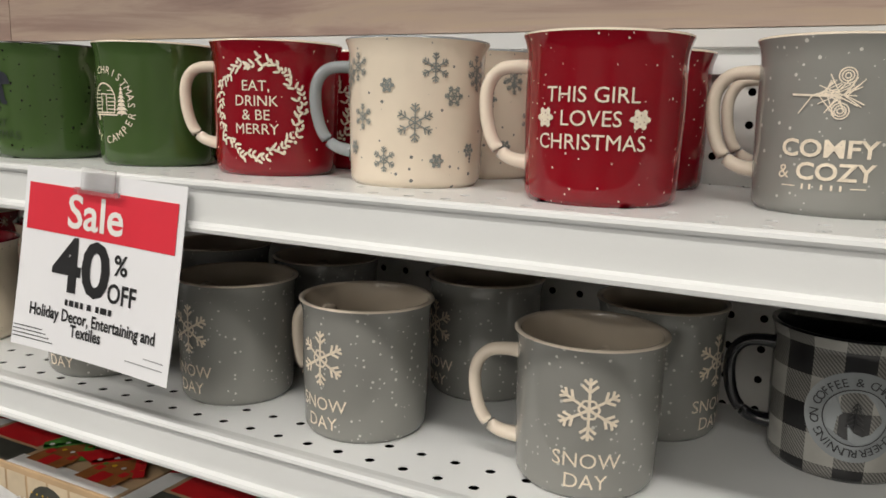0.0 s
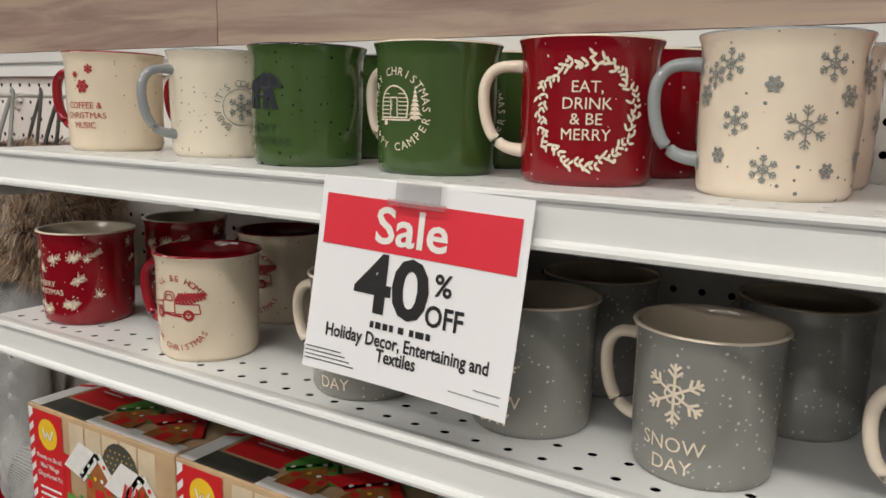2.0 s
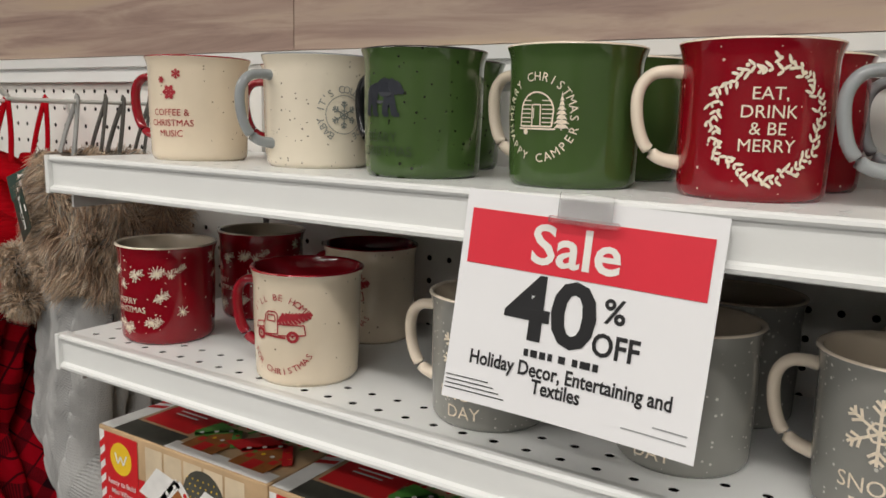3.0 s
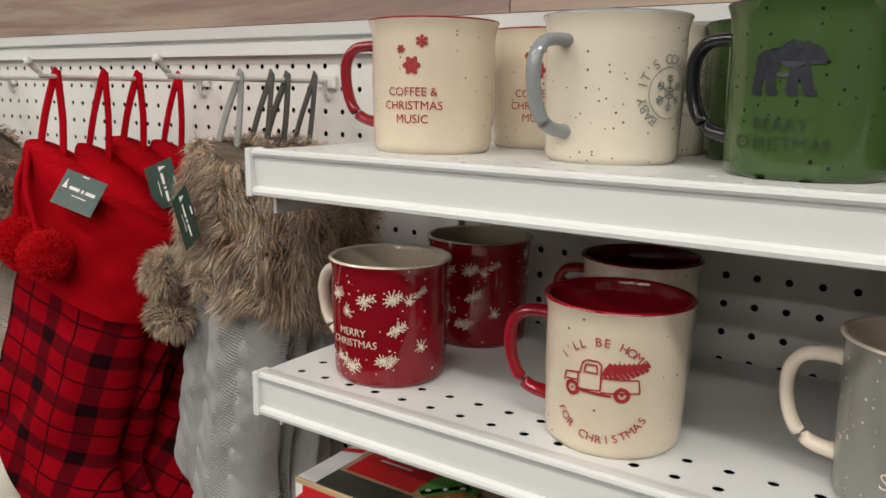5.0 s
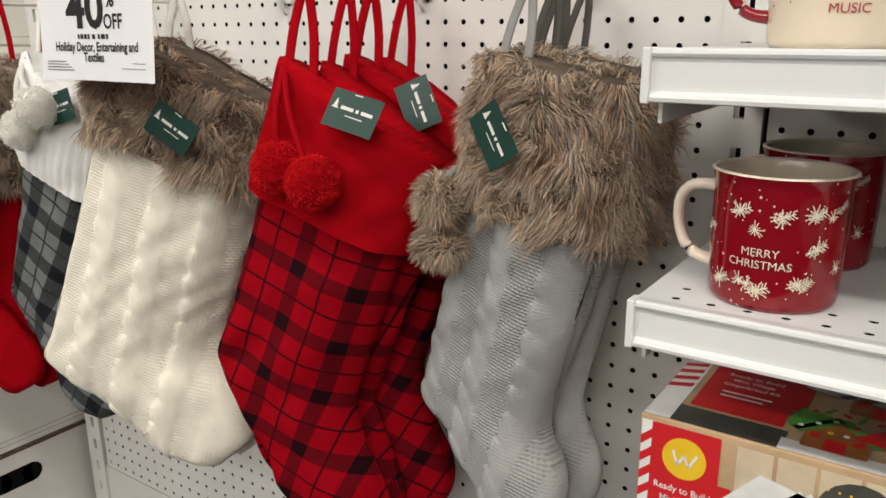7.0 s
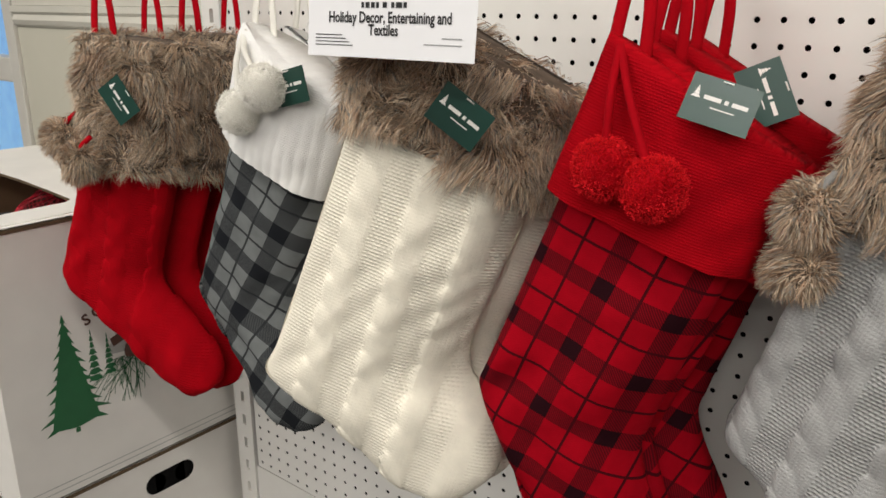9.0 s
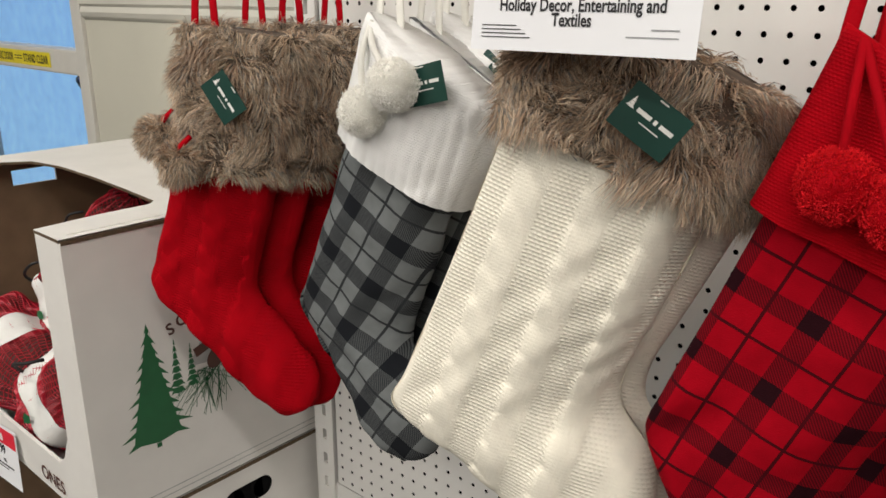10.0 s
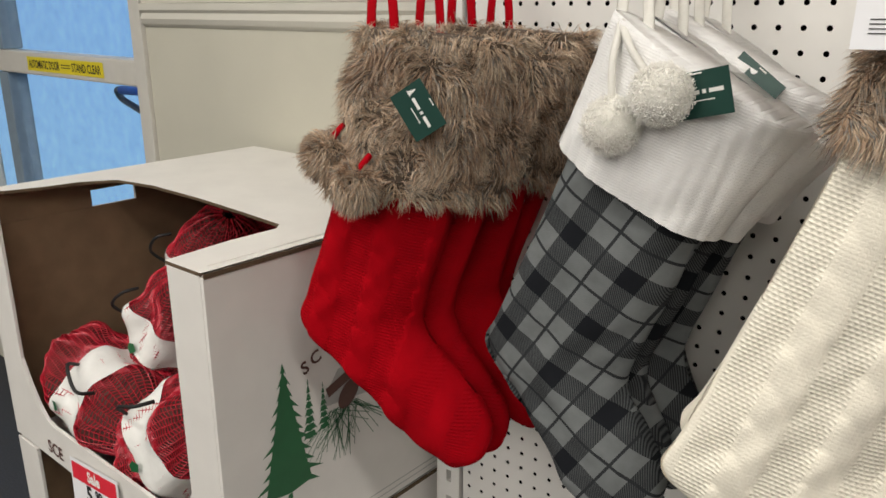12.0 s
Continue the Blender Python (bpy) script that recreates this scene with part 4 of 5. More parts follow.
# ---------------- sale signs ----------------
def sale_sign(label, m, w=0.178, h=0.139):
    """A curled paper sign; m: its top middle, x along the paper, y up, z towards the reader."""
    s = thing("sale_sign", label, "sign", m, "sale signs")
    nx, ny = 14, 10
    curl = lambda x, y: 0.004 * (y / h) ** 2 + 0.0035 * (x / w) ** 2 * 4 * (-y / h)

    def lay(vf, lift):
        return [(x, y, curl(x, y) + lift) for x, y in vf[0]], vf[1]

    def grid(x0, x1, y0, y1):
        v = [(x0 + (x1 - x0) * i / nx, y0 + (y1 - y0) * j / ny) for j in range(ny + 1) for i in range(nx + 1)]
        f = [(j * (nx + 1) + i, j * (nx + 1) + i + 1, (j + 1) * (nx + 1) + i + 1, (j + 1) * (nx + 1) + i) for j in range(ny) for i in range(nx)]
        return v, f
    vv, ff = lay(grid(-w / 2, w / 2, -h, 0), 0)
    ob = raw("sheet", vv, ff, M["paper"], s, "white paper sheet")
    sol = ob.modifiers.new("thickness", "SOLIDIFY")
    sol.thickness, sol.offset = 0.0004, -1
    for nm, vf, mk, li in (
        ("band", grid(-w / 2 + 0.005, w / 2 - 0.006, -0.047, -0.012), "sale_red", 0.0005),
        ("lettering", moved(text2d("Sale", 0.0345, 0.0006, width=0.057), -0.004, -0.0408), "d_white", 0.0009),
        ("lettering", moved(text2d("40", 0.055, 0.0014, width=0.060), -0.015, -0.0875), "ink", 0.0005),
        ("lettering", join(moved(text2d("%", 0.020, 0.0004), 0.0250, -0.0685), moved(text2d("OFF", 0.0195, 0.0004, width=0.029), 0.0280, -0.0890)), "ink", 0.0005),
        ("lettering", join(moved(text2d("Holiday Decor, Entertaining and", 0.0125, 0.0003, width=0.130), 0, -0.1105), moved(text2d("Textiles", 0.0125, 0.0003, width=0.032), -0.005, -0.1205)), "ink", 0.0005),
        ("brand_bars", join(*[line2d((a, -0.0965), (b, -0.0965), 0.0045) for a, b in ((-0.029, -0.026), (-0.0245, -0.020), (-0.0185, -0.0145), (-0.013, -0.010), (-0.006, -0.0015), (0.003, 0.0065), (0.008, 0.0145), (0.016, 0.0195))]), "ink", 0.0005),
        ("small_print", join(*[line2d((-0.080, -0.121 - k * 0.0028), (-0.050 + k * 0.004, -0.121 - k * 0.0028), 0.0007) for k in range(4)]), "ink", 0.0005),
        ("small_print", join(line2d((0.056, -0.1215), (0.076, -0.1215), 0.0008), line2d((0.038, -0.1265), (0.076, -0.1265), 0.0008)), "ink_grey", 0.0005)):
        vv, ff = lay(vf, li)
        raw(nm, vv, ff, M[mk], s)
    return s


SIGN_A = sale_sign("white and red forty percent sale sign clipped to the shelf edge", Matrix.Translation((-0.4645, 0.3825, 1.398)) @ pose(0, 0, 0, 84.5, 0, 0) @ pose(0, 0, 0, 0, 0, -2), 0.163, 0.136)
part("clip", box_bm(-0.017, 0.017, -0.012, 0.004, 0.0025, 0.0045, 0.001), M["clear"], SIGN_A, "clear plastic clip")
part("clip", box_bm(-0.022, 0.022, -0.0145, -0.0105, 0.0025, 0.006, 0.001), M["clear"], SIGN_A, "clear plastic clip")


# ---------------- gingerbread kit boxes ----------------
def house2d(x, y, s, roofc, sweets=True):
    """Printed gingerbread house: (name, drawing, ink) layers."""
    wall = ([(x - 0.4 * s, y), (x + 0.4 * s, y), (x + 0.4 * s, y + 0.5 * s), (x, y + 0.95 * s), (x - 0.4 * s, y + 0.5 * s)], [(0, 1, 2, 3, 4)])
    roof = join(path2d([(x - 0.52 * s, y + 0.42 * s), (x, y + 1.0 * s), (x + 0.52 * s, y + 0.42 * s)], 0.17 * s), ([(x - 0.5 * s, y + 0.4 * s), (x, y + s), (x - 0.55 * s, y + 1.12 * s), (x - 1.05 * s, y + 0.55 * s)], [(0, 1, 2, 3)]))
    doorp = join(rect2d(x - 0.13 * s, x + 0.13 * s, y, y + 0.32 * s), rect2d(x - 0.33 * s, x - 0.2 * s, y + 0.3 * s, y + 0.45 * s), rect2d(x + 0.2 * s, x + 0.33 * s, y + 0.3 * s, y + 0.45 * s))
    lay = [("house_print", wall, "box_ginger"), ("roof_print", roof, roofc), ("door_print", doorp, "box_red")]
    if sweets:
        for mk, o in (("box_green", 0), ("box_yellow", 1), ("box_white", 2), ("box_red", 3)):
            pts = [(x + (0.08 + 0.1 * k) * s * (1 if k % 2 else -1), y + (0.9 - 0.085 * k) * s) for k in range(o % 2, 5, 2)] + [(x + (o - 1.5) * 0.2 * s, y + 0.52 * s)]
            lay.append(("sweet_print", join(*[disc2d(a, b, 0.045 * s, n=8) for a, b in pts]), mk))
    return lay


def kit_box(x0, w=0.2465):
    d, h = 0.20, 1.114 - Z_BOX
    b = thing("gingerbread_kit_box", "printed gingerbread house kit box with red panel on the shelf", "box", pose(x0, 0.425, Z_BOX), "gingerbread kit boxes")
    part("carton", box_bm(0, w, 0, d, 0, h, 0.0012), M["box_tan"], b, "glossy printed card carton")
    fr = pose(0, 0, 0, 90)
    tp = pose(0, 0, h)
    r = random.Random(int(x0 * 1000))
    for plane, H, top in ((fr, h, False), (tp, d, True)):
        lift = 0.0004
        if top:
            flat("dark_edge_print", rect2d(0.002, 0.105, 0.002, 0.032), M["box_dark"], b, plane, lift)
        cw = 0.020 if top else 0.010
        stripes = [([(0.001, y), (cw, y + 0.008), (cw, y + 0.016), (0.001, y + 0.008)], [(0, 1, 2, 3)]) for y in np.arange(0.004 if not top else 0.06, H - 0.025, 0.016)]
        flat("check_print", rect2d(0.0012, cw + 0.002, 0.002, H - 0.004), M["box_white"], b, plane, lift + 0.0001)
        flat("check_print", join(*stripes), M["box_red"], b, plane, lift + 0.0003)
        x1, x2 = (0.010, 0.064) if not top else (0.028, 0.100)
        y1, y2 = (0.0, H - 0.004) if not top else (0.035, H - 0.035)
        flat("label_panel", rect2d(x1, x2, y1, y2), M["box_red"], b, plane, lift + 0.0005, "red label panel")
        cx, cy = (x1 + x2) / 2, y2 - 0.026
        flat("emblem", disc2d(cx, cy, 0.0175, 0.018 if not top else 0.014, 28), M["box_yellow"], b, plane, lift + 0.0008, "yellow round emblem")
        flat("emblem_mark", path2d([(cx - 0.009, cy + 0.006), (cx - 0.005, cy - 0.006), (cx, cy + 0.003), (cx + 0.004, cy - 0.006), (cx + 0.010, cy + 0.006)], 0.0022), M["box_white"], b, plane, lift + 0.0011)
        flat("lettering", join(*[moved(text2d(t, 0.0085, 0.00005, width=ww), cx, cy - 0.031 - k * 0.0105) for k, (t, ww) in enumerate((("Ready to Build", 0.045), ("Mini Village", 0.034), ("Gingerbread Kit", 0.046)))]), M["box_white"], b, plane, lift + 0.0009)
        flat("small_print", join(*[line2d((cx - 0.02, cy - 0.065 - k * 0.008), (cx + 0.02 - (k % 2) * 0.006, cy - 0.065 - k * 0.008), 0.0028) for k in range(4 if not top else 2)]), M["box_white"], b, plane, lift + 0.0009)
        flat("tin_print", join(rect2d(x2, x2 + 0.010, H * 0.35, H * 0.72)), M["box_red"], b, plane, lift + 0.0002)
        flat("wall_print", join(*[rect2d(q, q + 0.026, H * 0.70 + (k % 2) * 0.004, H - 0.006) for k, q in enumerate(np.arange(x2 + 0.012, w - 0.03, 0.029))]), M["box_wall"], b, plane, lift)
        flat("snow_print", rect2d(x2 + 0.002, w - 0.003, 0.002, H * 0.10), M["box_white"], b, plane, lift + 0.0001)
        cane = [line2d((x2 + 0.012 + k * 0.012, H * 0.36 + (k % 3) * 0.006), (x2 + 0.018 + k * 0.012, H * 0.40 + (k % 2) * 0.01), 0.004) for k in range(12)]
        flat("candy_print", join(*cane[::2]), M["box_red"], b, plane, lift + 0.0005)
        flat("candy_print", join(*cane[1::2]), M["box_green"], b, plane, lift + 0.0005)
        if not top:
            flat("tree_print", disc2d(x2 + 0.098, H * 0.74, 0.030, H * 0.20, 20), M["box_dark"], b, plane, lift + 0.0002)
        if not top:
            flat("tree_lights_print", join(*[disc2d(x2 + 0.076 + 0.0075 * i + (j % 2) * 0.0035, H * (0.62 + 0.042 * j), 0.0010, n=6) for i in range(6) for j in range(7)]), M["box_yellow"], b, plane, lift + 0.0004)
        li = lift + 0.0006
        for hx, hy, s, rc in ((x2 + 0.062, H * 0.44, 0.058, "box_white"), (x2 + 0.135 - 0.02 * top, H * 0.40, 0.060, "box_white"), (x2 + 0.038, H * 0.06, 0.056, "box_green"), (x2 + 0.108, H * 0.05, 0.058, "box_red")):
            for nm, vf, mk in house2d(hx, hy, s, rc):
                vf = ([(min(max(px, x2 + 0.001), w - 0.002), min(max(py, 0.001), H - 0.002)) for px, py in vf[0]], vf[1])
                flat(nm, vf, M[mk], b, plane, li)
                li += 0.00012
        stripe = join(*[line2d((x2 + 0.105 + k * 0.009, H * 0.56), (x2 + 0.112 + k * 0.009, H * 0.70), 0.0035) for k in range(4)])
        flat("candy_stripe_print", stripe, M["box_red"], b, plane, li + 0.0003)
    return b


for k in range(4):
    kit_box(-1.018 + k * 0.2485)


# ---------------- hooks ----------------
def peg_hook(x, z=1.452, tip=0.415, back=PEG_Y, n=1):
    k = thing("peg_hook", "white wire display hook on the pegboard", "hook", pose(x, 0, z), "display hooks")
    pts = [(0, back - 0.001, -0.018), (0, back - 0.006, -0.012), (0, back - 0.009, 0), (0, back - 0.02, 0.002), (0, tip + 0.03, 0.002), (0, tip + 0.012, 0.006), (0, tip, 0.016)]
    vv, ff = tube(spline(pts, 30), 0.0028, 8)
    raw("wire", vv, ff, M["plastic_white"], k, "", True)
    bm = bmesh.new()
    bmesh.ops.create_uvsphere(bm, u_segments=10, v_segments=7, radius=0.0048, matrix=Matrix.Translation((0, tip, 0.017)))
    part("tip", bm, M["plastic_white"], k, "rounded tip", True)
    part("plate", box_bm(-0.014, 0.014, back - 0.005, back - 0.001, -0.006, 0.009, 0.0015), M["plastic_white"], k)
    return k


# ---------------- stockings ----------------
def outlines(w, leg, foot, drop, sag, taper):
    """The two sides of a stocking: cuff width, leg length, foot length, droop of the foot in degrees, sag of the free cuff corner, taper of the leg."""
    c, n = math.cos(radians(drop)), math.sin(radians(drop))
    b = w * taper
    hx, hy, ft = -0.012, -leg, 0.74 * b
    on = lambda s, u: (hx + s * foot * c + u * ft * n, hy - s * foot * n + u * ft * c)
    s0 = (0.95 * b - hx - ft * n) / c / foot
    bend_y = on(s0, 1)[1]
    left = [(0, 0), (0.001, -0.3 * leg), (-0.004, -0.64 * leg), (-0.010, -leg + 0.035), (hx + 0.008 * n, hy - 0.012), on(0.36, -0.04), on(0.70, -0.06), on(0.92, 0.04)]
    right = [(w, -sag), (b, -sag - 0.3 * leg), (0.975 * b, 0.5 * (bend_y - sag - 0.3 * leg)), (0.955 * b, bend_y + 0.03), on(max(s0 + 0.06, 0.45), 0.96), on(0.86, 0.86), on(1.0, 0.58), on(1.0, 0.22)]
    return left, right


def cable(u, v):
    """Height of the rope cables at u across and v along, metres: slanting lobes that overlap."""
    h = 0.0
    for c in (-0.058, 0.0, 0.058):
        d = u - c
        if abs(d) < 0.019:
            k0 = round(v / 0.033)
            for k in (k0 - 1, k0, k0 + 1):
                e = v - k * 0.033
                a, b = 0.91 * e + 0.42 * d, 0.91 * d - 0.42 * e
                q = (a / 0.030) ** 2 + (b / 0.0130) ** 2
                if q < 1:
                    h = max(h, (1 - q) ** 0.35 * (0.75 - 13 * a))
    return h


def sock_surface(shape, s0, s1, grow, thick, nl, na, relief=None, seed=0, wrinkle=0.004, flare=0.0, slant=0.0, weave=0.0):
    """Rings between the two outlines; returns vertices, faces, uvs and normals."""
    ll, rr = outlines(*shape)
    L, R = spline(ll, 160), spline(rr, 160)
    C, mid = (L + R) / 2, 0.5 * shape[0]
    run = np.concatenate([[0], np.cumsum(np.linalg.norm(np.diff(C, axis=0), axis=1))])
    verts, uvs = [], []
    cw, sw = math.cos(radians(weave)), math.sin(radians(weave))
    for i in range(nl + 1):
        q = s0 + (s1 - s0) * i / nl
        ql, qr = min(158.99, q * (1 + slant) * 159), min(158.99, q * (1 - slant) * 159)
        a, b = int(ql), int(qr)
        l = L[a] * (1 - ql + a) + L[min(a + 1, 159)] * (ql - a)
        r = R[b] * (1 - qr + b) + R[min(b + 1, 159)] * (qr - b)
        vv = float(np.interp(q * 159, np.arange(160), run))
        c, half = (l + r) / 2, (r - l) / 2
        e = half / np.linalg.norm(half)
        hw = np.linalg.norm(half) + grow + flare * (i / nl)
        tk = thick + grow
        if q > 0.86:
            z = (q - 0.86) / 0.14
            hw *= math.sqrt(max(0.0, 1 - 0.75 * z * z))
            tk *= math.sqrt(max(0.0, 1 - 0.9 * z * z))
        for j in range(na):
            t = 2 * math.pi * j / na
            ct, st = math.cos(t), math.sin(t)
            u = ct * hw
            p = c + e * u
            th = tk * math.copysign(abs(st) ** 0.75, st)
            fold = noise.noise(Vector((u * 16 + seed * 7, vv * 5 - u * 6, seed))) + 0.55 * noise.noise(Vector((u * 34 + vv * 20, vv * 16, seed + 4)))
            th += wrinkle * fold * (1 if st < 0 else -1) + 0.30 * u * abs(u) / 0.09 * (1 if u > 0 else 0.4)
            if relief and st < -0.15:
                th -= relief * cable(p[0] - mid, -p[1])
            verts.append((p[0], th, p[1]))
            uvs.append(((p[0] - mid) * cw - p[1] * sw, p[1] * cw + (p[0] - mid) * sw))
    faces = []
    for i in range(nl):
        for j in range(na):
            j2 = (j + 1) % na
            faces.append((i * na + j, (i + 1) * na + j, (i + 1) * na + j2, i * na + j2))
    return verts, faces, uvs


def blades(points, normals, comb, count, length, width, seed, droop=0.35, tangle=1.0):
    """Many single fibres, each a narrow bent blade."""
    g = np.random.RandomState(seed)
    pts, nrm = np.asarray(points), np.asarray(normals)
    idx = g.randint(0, len(pts), count)
    p = pts[idx] + g.normal(0, 0.0015, (count, 3))
    n = nrm[idx]
    clump = np.array([noise.noise_vector(Vector(q) * 34) * 1.9 + noise.noise_vector(Vector(q) * 110) * 0.7 for q in p]) * tangle
    d = n * (0.62 if tangle > 0.5 else 1.2) + np.asarray(comb) + clump + g.normal(0, 0.2, (count, 3))
    d /= np.linalg.norm(d, axis=1)[:, None]
    ln = length * g.uniform(0.55, 1.15, count)[:, None]
    side = np.cross(d, g.normal(0, 1, (count, 3)))
    side /= np.linalg.norm(side, axis=1)[:, None] + 1e-9
    w = width * g.uniform(0.6, 1.3, count)[:, None]
    mid = p + d * ln * 0.55
    tip = p + d * ln + np.array([0, 0, -1]) * droop * ln + np.roll(clump, 1, axis=1) * ln * 0.22
    v = np.stack([p - side * w, p + side * w, mid + side * w * 0.8, mid - side * w * 0.8, tip], axis=1).reshape(-1, 3)
    f = []
    for k in range(count):
        o = 5 * k
        f += [(o, o + 1, o + 2, o + 3), (o + 3, o + 2, o + 4)]
    return v.tolist(), f


def normals_of(verts, faces):
    v = np.asarray(verts)
    n = np.zeros_like(v)
    fa = np.asarray(faces)
    fn = np.cross(v[fa[:, 1]] - v[fa[:, 0]], v[fa[:, 2]] - v[fa[:, 0]])
    for k in range(4):
        np.add.at(n, fa[:, k], fn)
    return n / (np.linalg.norm(n, axis=1)[:, None] + 1e-12)


def pompom(parent, x, y, z, r, fibre, base, fur=False, seed=1):
    """A ball of cut yarn ends, or a furry one with long fibres."""
    bm = bmesh.new()
    bmesh.ops.create_icosphere(bm, subdivisions=4, radius=r * (0.72 if fur else 0.97))
    for v in bm.verts:
        v.co *= 1 + 0.05 * noise.noise(v.co.normalized() * 2.5 + Vector((seed, 0, 0)))
    pts = [v.co.copy() for v in bm.verts]
    bmesh.ops.translate(bm, verts=bm.verts, vec=(x, y, z))
    core = part("pompom", bm, M[base], parent, "round pompom", True)
    at = [tuple(p * 0.98 + Vector((x, y, z))) for p in pts]
    out = [tuple(p.normalized()) for p in pts]
    if fur:
        vv, ff = blades(at, out, (0, 0, -0.12), 5200, r * 0.55, 0.0006, seed, 0.25, 0.7)
    else:
        vv, ff = blades(at, out, (0, 0, 0), 14000, r * 0.055, 0.0008, seed, 0.0, 0.3)
    tagged(raw("yarn", vv, ff, M[fibre], core), kind="stuff")
    return core


def tag_card(parent, x, y, z, yaw, roll, pitch=90):
    m = pose(x, y, z, pitch, 0, yaw) @ pose(0, 0, 0, 0, 0, roll)
    v = [m @ Vector(q) for q in ((-0.026, -0.019, 0), (0.026, -0.019, 0), (0.026, 0.019, 0), (-0.026, 0.019, 0), (-0.026, -0.019, -0.0006), (0.026, -0.019, -0.0006), (0.026, 0.019, -0.0006), (-0.026, 0.019, -0.0006))]
    t = raw("tag", v, [(0, 1, 2, 3), (7, 6, 5, 4), (0, 4, 5, 1), (1, 5, 6, 2), (2, 6, 7, 3), (3, 7, 4, 0)], M["tag"], parent, "dark green card tag")
    raw("tag_mark", *(lambda vf: ([m @ Vector((a, b, 0.0004)) for a, b in vf[0]], vf[1]))(join(pine2d(-0.019, 0.0, 0.010, 0.008, 4), *[line2d((a, 0.002), (b, 0.002), 0.0034) for a, b in ((-0.013, 0.0), (0.0025, 0.0055), (0.008, 0.020))], line2d((-0.006, -0.005), (0.012, -0.005), 0.001))), M["d_white"], t)
    raw("tag_pin", *tube([m @ Vector((-0.004, 0.017, 0.0005)), m @ Vector((0.004, 0.017, 0.0005))], 0.0007, 6), M["d_white"], t)


def loop(parent, mk, top, left, drop=0.0, w=0.0055, seed=0):
    """Hanging strap: two flat strands from the cuff corner over the hook."""
    hang = Vector(top)
    for s in (-1, 1):
        a = Vector((left[0] + s * 0.013 + 0.012, left[1] + 0.004 * s, left[2] - 0.015))
        pts = [a, a.lerp(hang, 0.5) + Vector((s * 0.004, 0, 0)), hang + Vector((s * 0.0028, 0, -0.004)), hang + Vector((0, 0, 0.0042))]
        vv, ff = tube(spline([tuple(p) for p in pts], 14), w, 8, 0.38, side=(0, 1, 0))
        raw("hanging_loop", vv, ff, M[mk], parent, "", True)


def stocking(kind, label, shape, cuff_h, x, y, z, tilt, yaw, first, seed, tag=None, poms=None, slant=0.0, hook_x=0.0, ztop=1.457):
    """Hangs by the corner of its cuff. kind: body, cuff, strap, relief, pompom fibre and core."""
    bodym, cuffm, strap, relief, pom = kind
    strap = "cord_dark" if strap == "cord_grey" and not first else strap
    thick = 0.024 if first else 0.017
    turn = pose(0, 0, 0, 0, 0, yaw) @ pose(0, 0, 0, 0, tilt, 0)
    st = thing("christmas_stocking", label, "stocking", Matrix.Translation((x, y, z)) @ turn, "hanging Christmas stockings")
    n = 176 if relief and first else 48
    vv, ff, uv = sock_surface(shape, 0.02, 1.0, 0, thick, 190 if relief and first else 60, n, relief if first else None, seed, 0.006 if relief else 0.0105, weave=0 if relief else 13 - 4 * (seed % 3))
    ff = ff + [tuple(range(len(vv) - n, len(vv)))]
    raw("body", vv, ff, M[bodym], st, "", True, uv)
    fur = cuffm == "fur"
    ch, q = cuff_h - (0.014 if fur else 0.0), 0.3 * shape[1]
    s1 = ch / q / 7 if ch < q else 1 / 7 + (ch - q) / (0.34 * shape[1]) / 7
    na = 260 if cuffm == "rib_white" else 84
    cv, cf, cuv = sock_surface(shape, 0.0, s1, 0.004 if fur else 0.007, thick + (0.008 if fur else 0.006), 22, na, None, seed + 3, 0.008, 0.006, slant)
    lid = [tuple(range(na))]
    if not fur:
        if cuffm == "rib_white":
            cv = [(a, b + math.copysign(0.0022, b) * math.sqrt(abs(math.cos(u[0] * math.pi / 0.0125))), c) for (a, b, c), u in zip(cv, cuv)]
        raw("cuff", cv, cf + lid, M[cuffm], st, "knitted turned-over cuff", True, cuv)
    else:
        base = raw("cuff", cv, cf + lid, M["fur_base"], st, "thick brown-grey faux fur cuff", True)
        nn = normals_of(cv, cf)
        mid = 11 * na + 3 * na // 4
        nn = nn * (-1 if nn[mid][1] > 0 else 1)
        front = [i for i in range(len(cv)) if cv[i][1] < 0.05]
        hv, hf = blades([cv[i] for i in front], [nn[i] for i in front], (0.10, 0, -0.26), 36000 if first else 15000, 0.021, 0.0005, seed + 11)
        tagged(raw("fur", hv, hf, M["fur"], base), kind="stuff")
    inv = turn.inverted().to_3x3()
    loop(st, strap, inv @ Vector((hook_x, 0.012, ztop - z)), (0.0, 0, 0.0), seed=seed)
    if poms:
        fm, core, isfur = pom
        for k, (dx, fr, ln) in enumerate(poms):
            c = inv @ Vector((dx, -fr, -ln))
            a = c + inv @ Vector((0.010, 0.014, 0.03)) if isfur else Vector((0.008, -thick - 0.004, -0.004))
            cv2, cf2 = tube(spline([tuple(a), tuple(a.lerp(c, 0.35) + Vector((0, -0.010, 0))), tuple(a.lerp(c, 0.7) + Vector((0, -0.006, 0))), tuple(c)], 14), 0.0035, 8)
            raw("cord", cv2, cf2, M[strap], st, "", True)
            pompom(st, c.x, c.y, c.z, 0.0275 if isfur else 0.0255, fm, core, isfur, seed + k)
    if tag:
        at = inv @ Vector(tag[:3])
        tag_card(st, at.x, min(at.y, -thick - (0.036 if fur else 0.016)), at.z, 0, tag[3], tag[4])
    return st


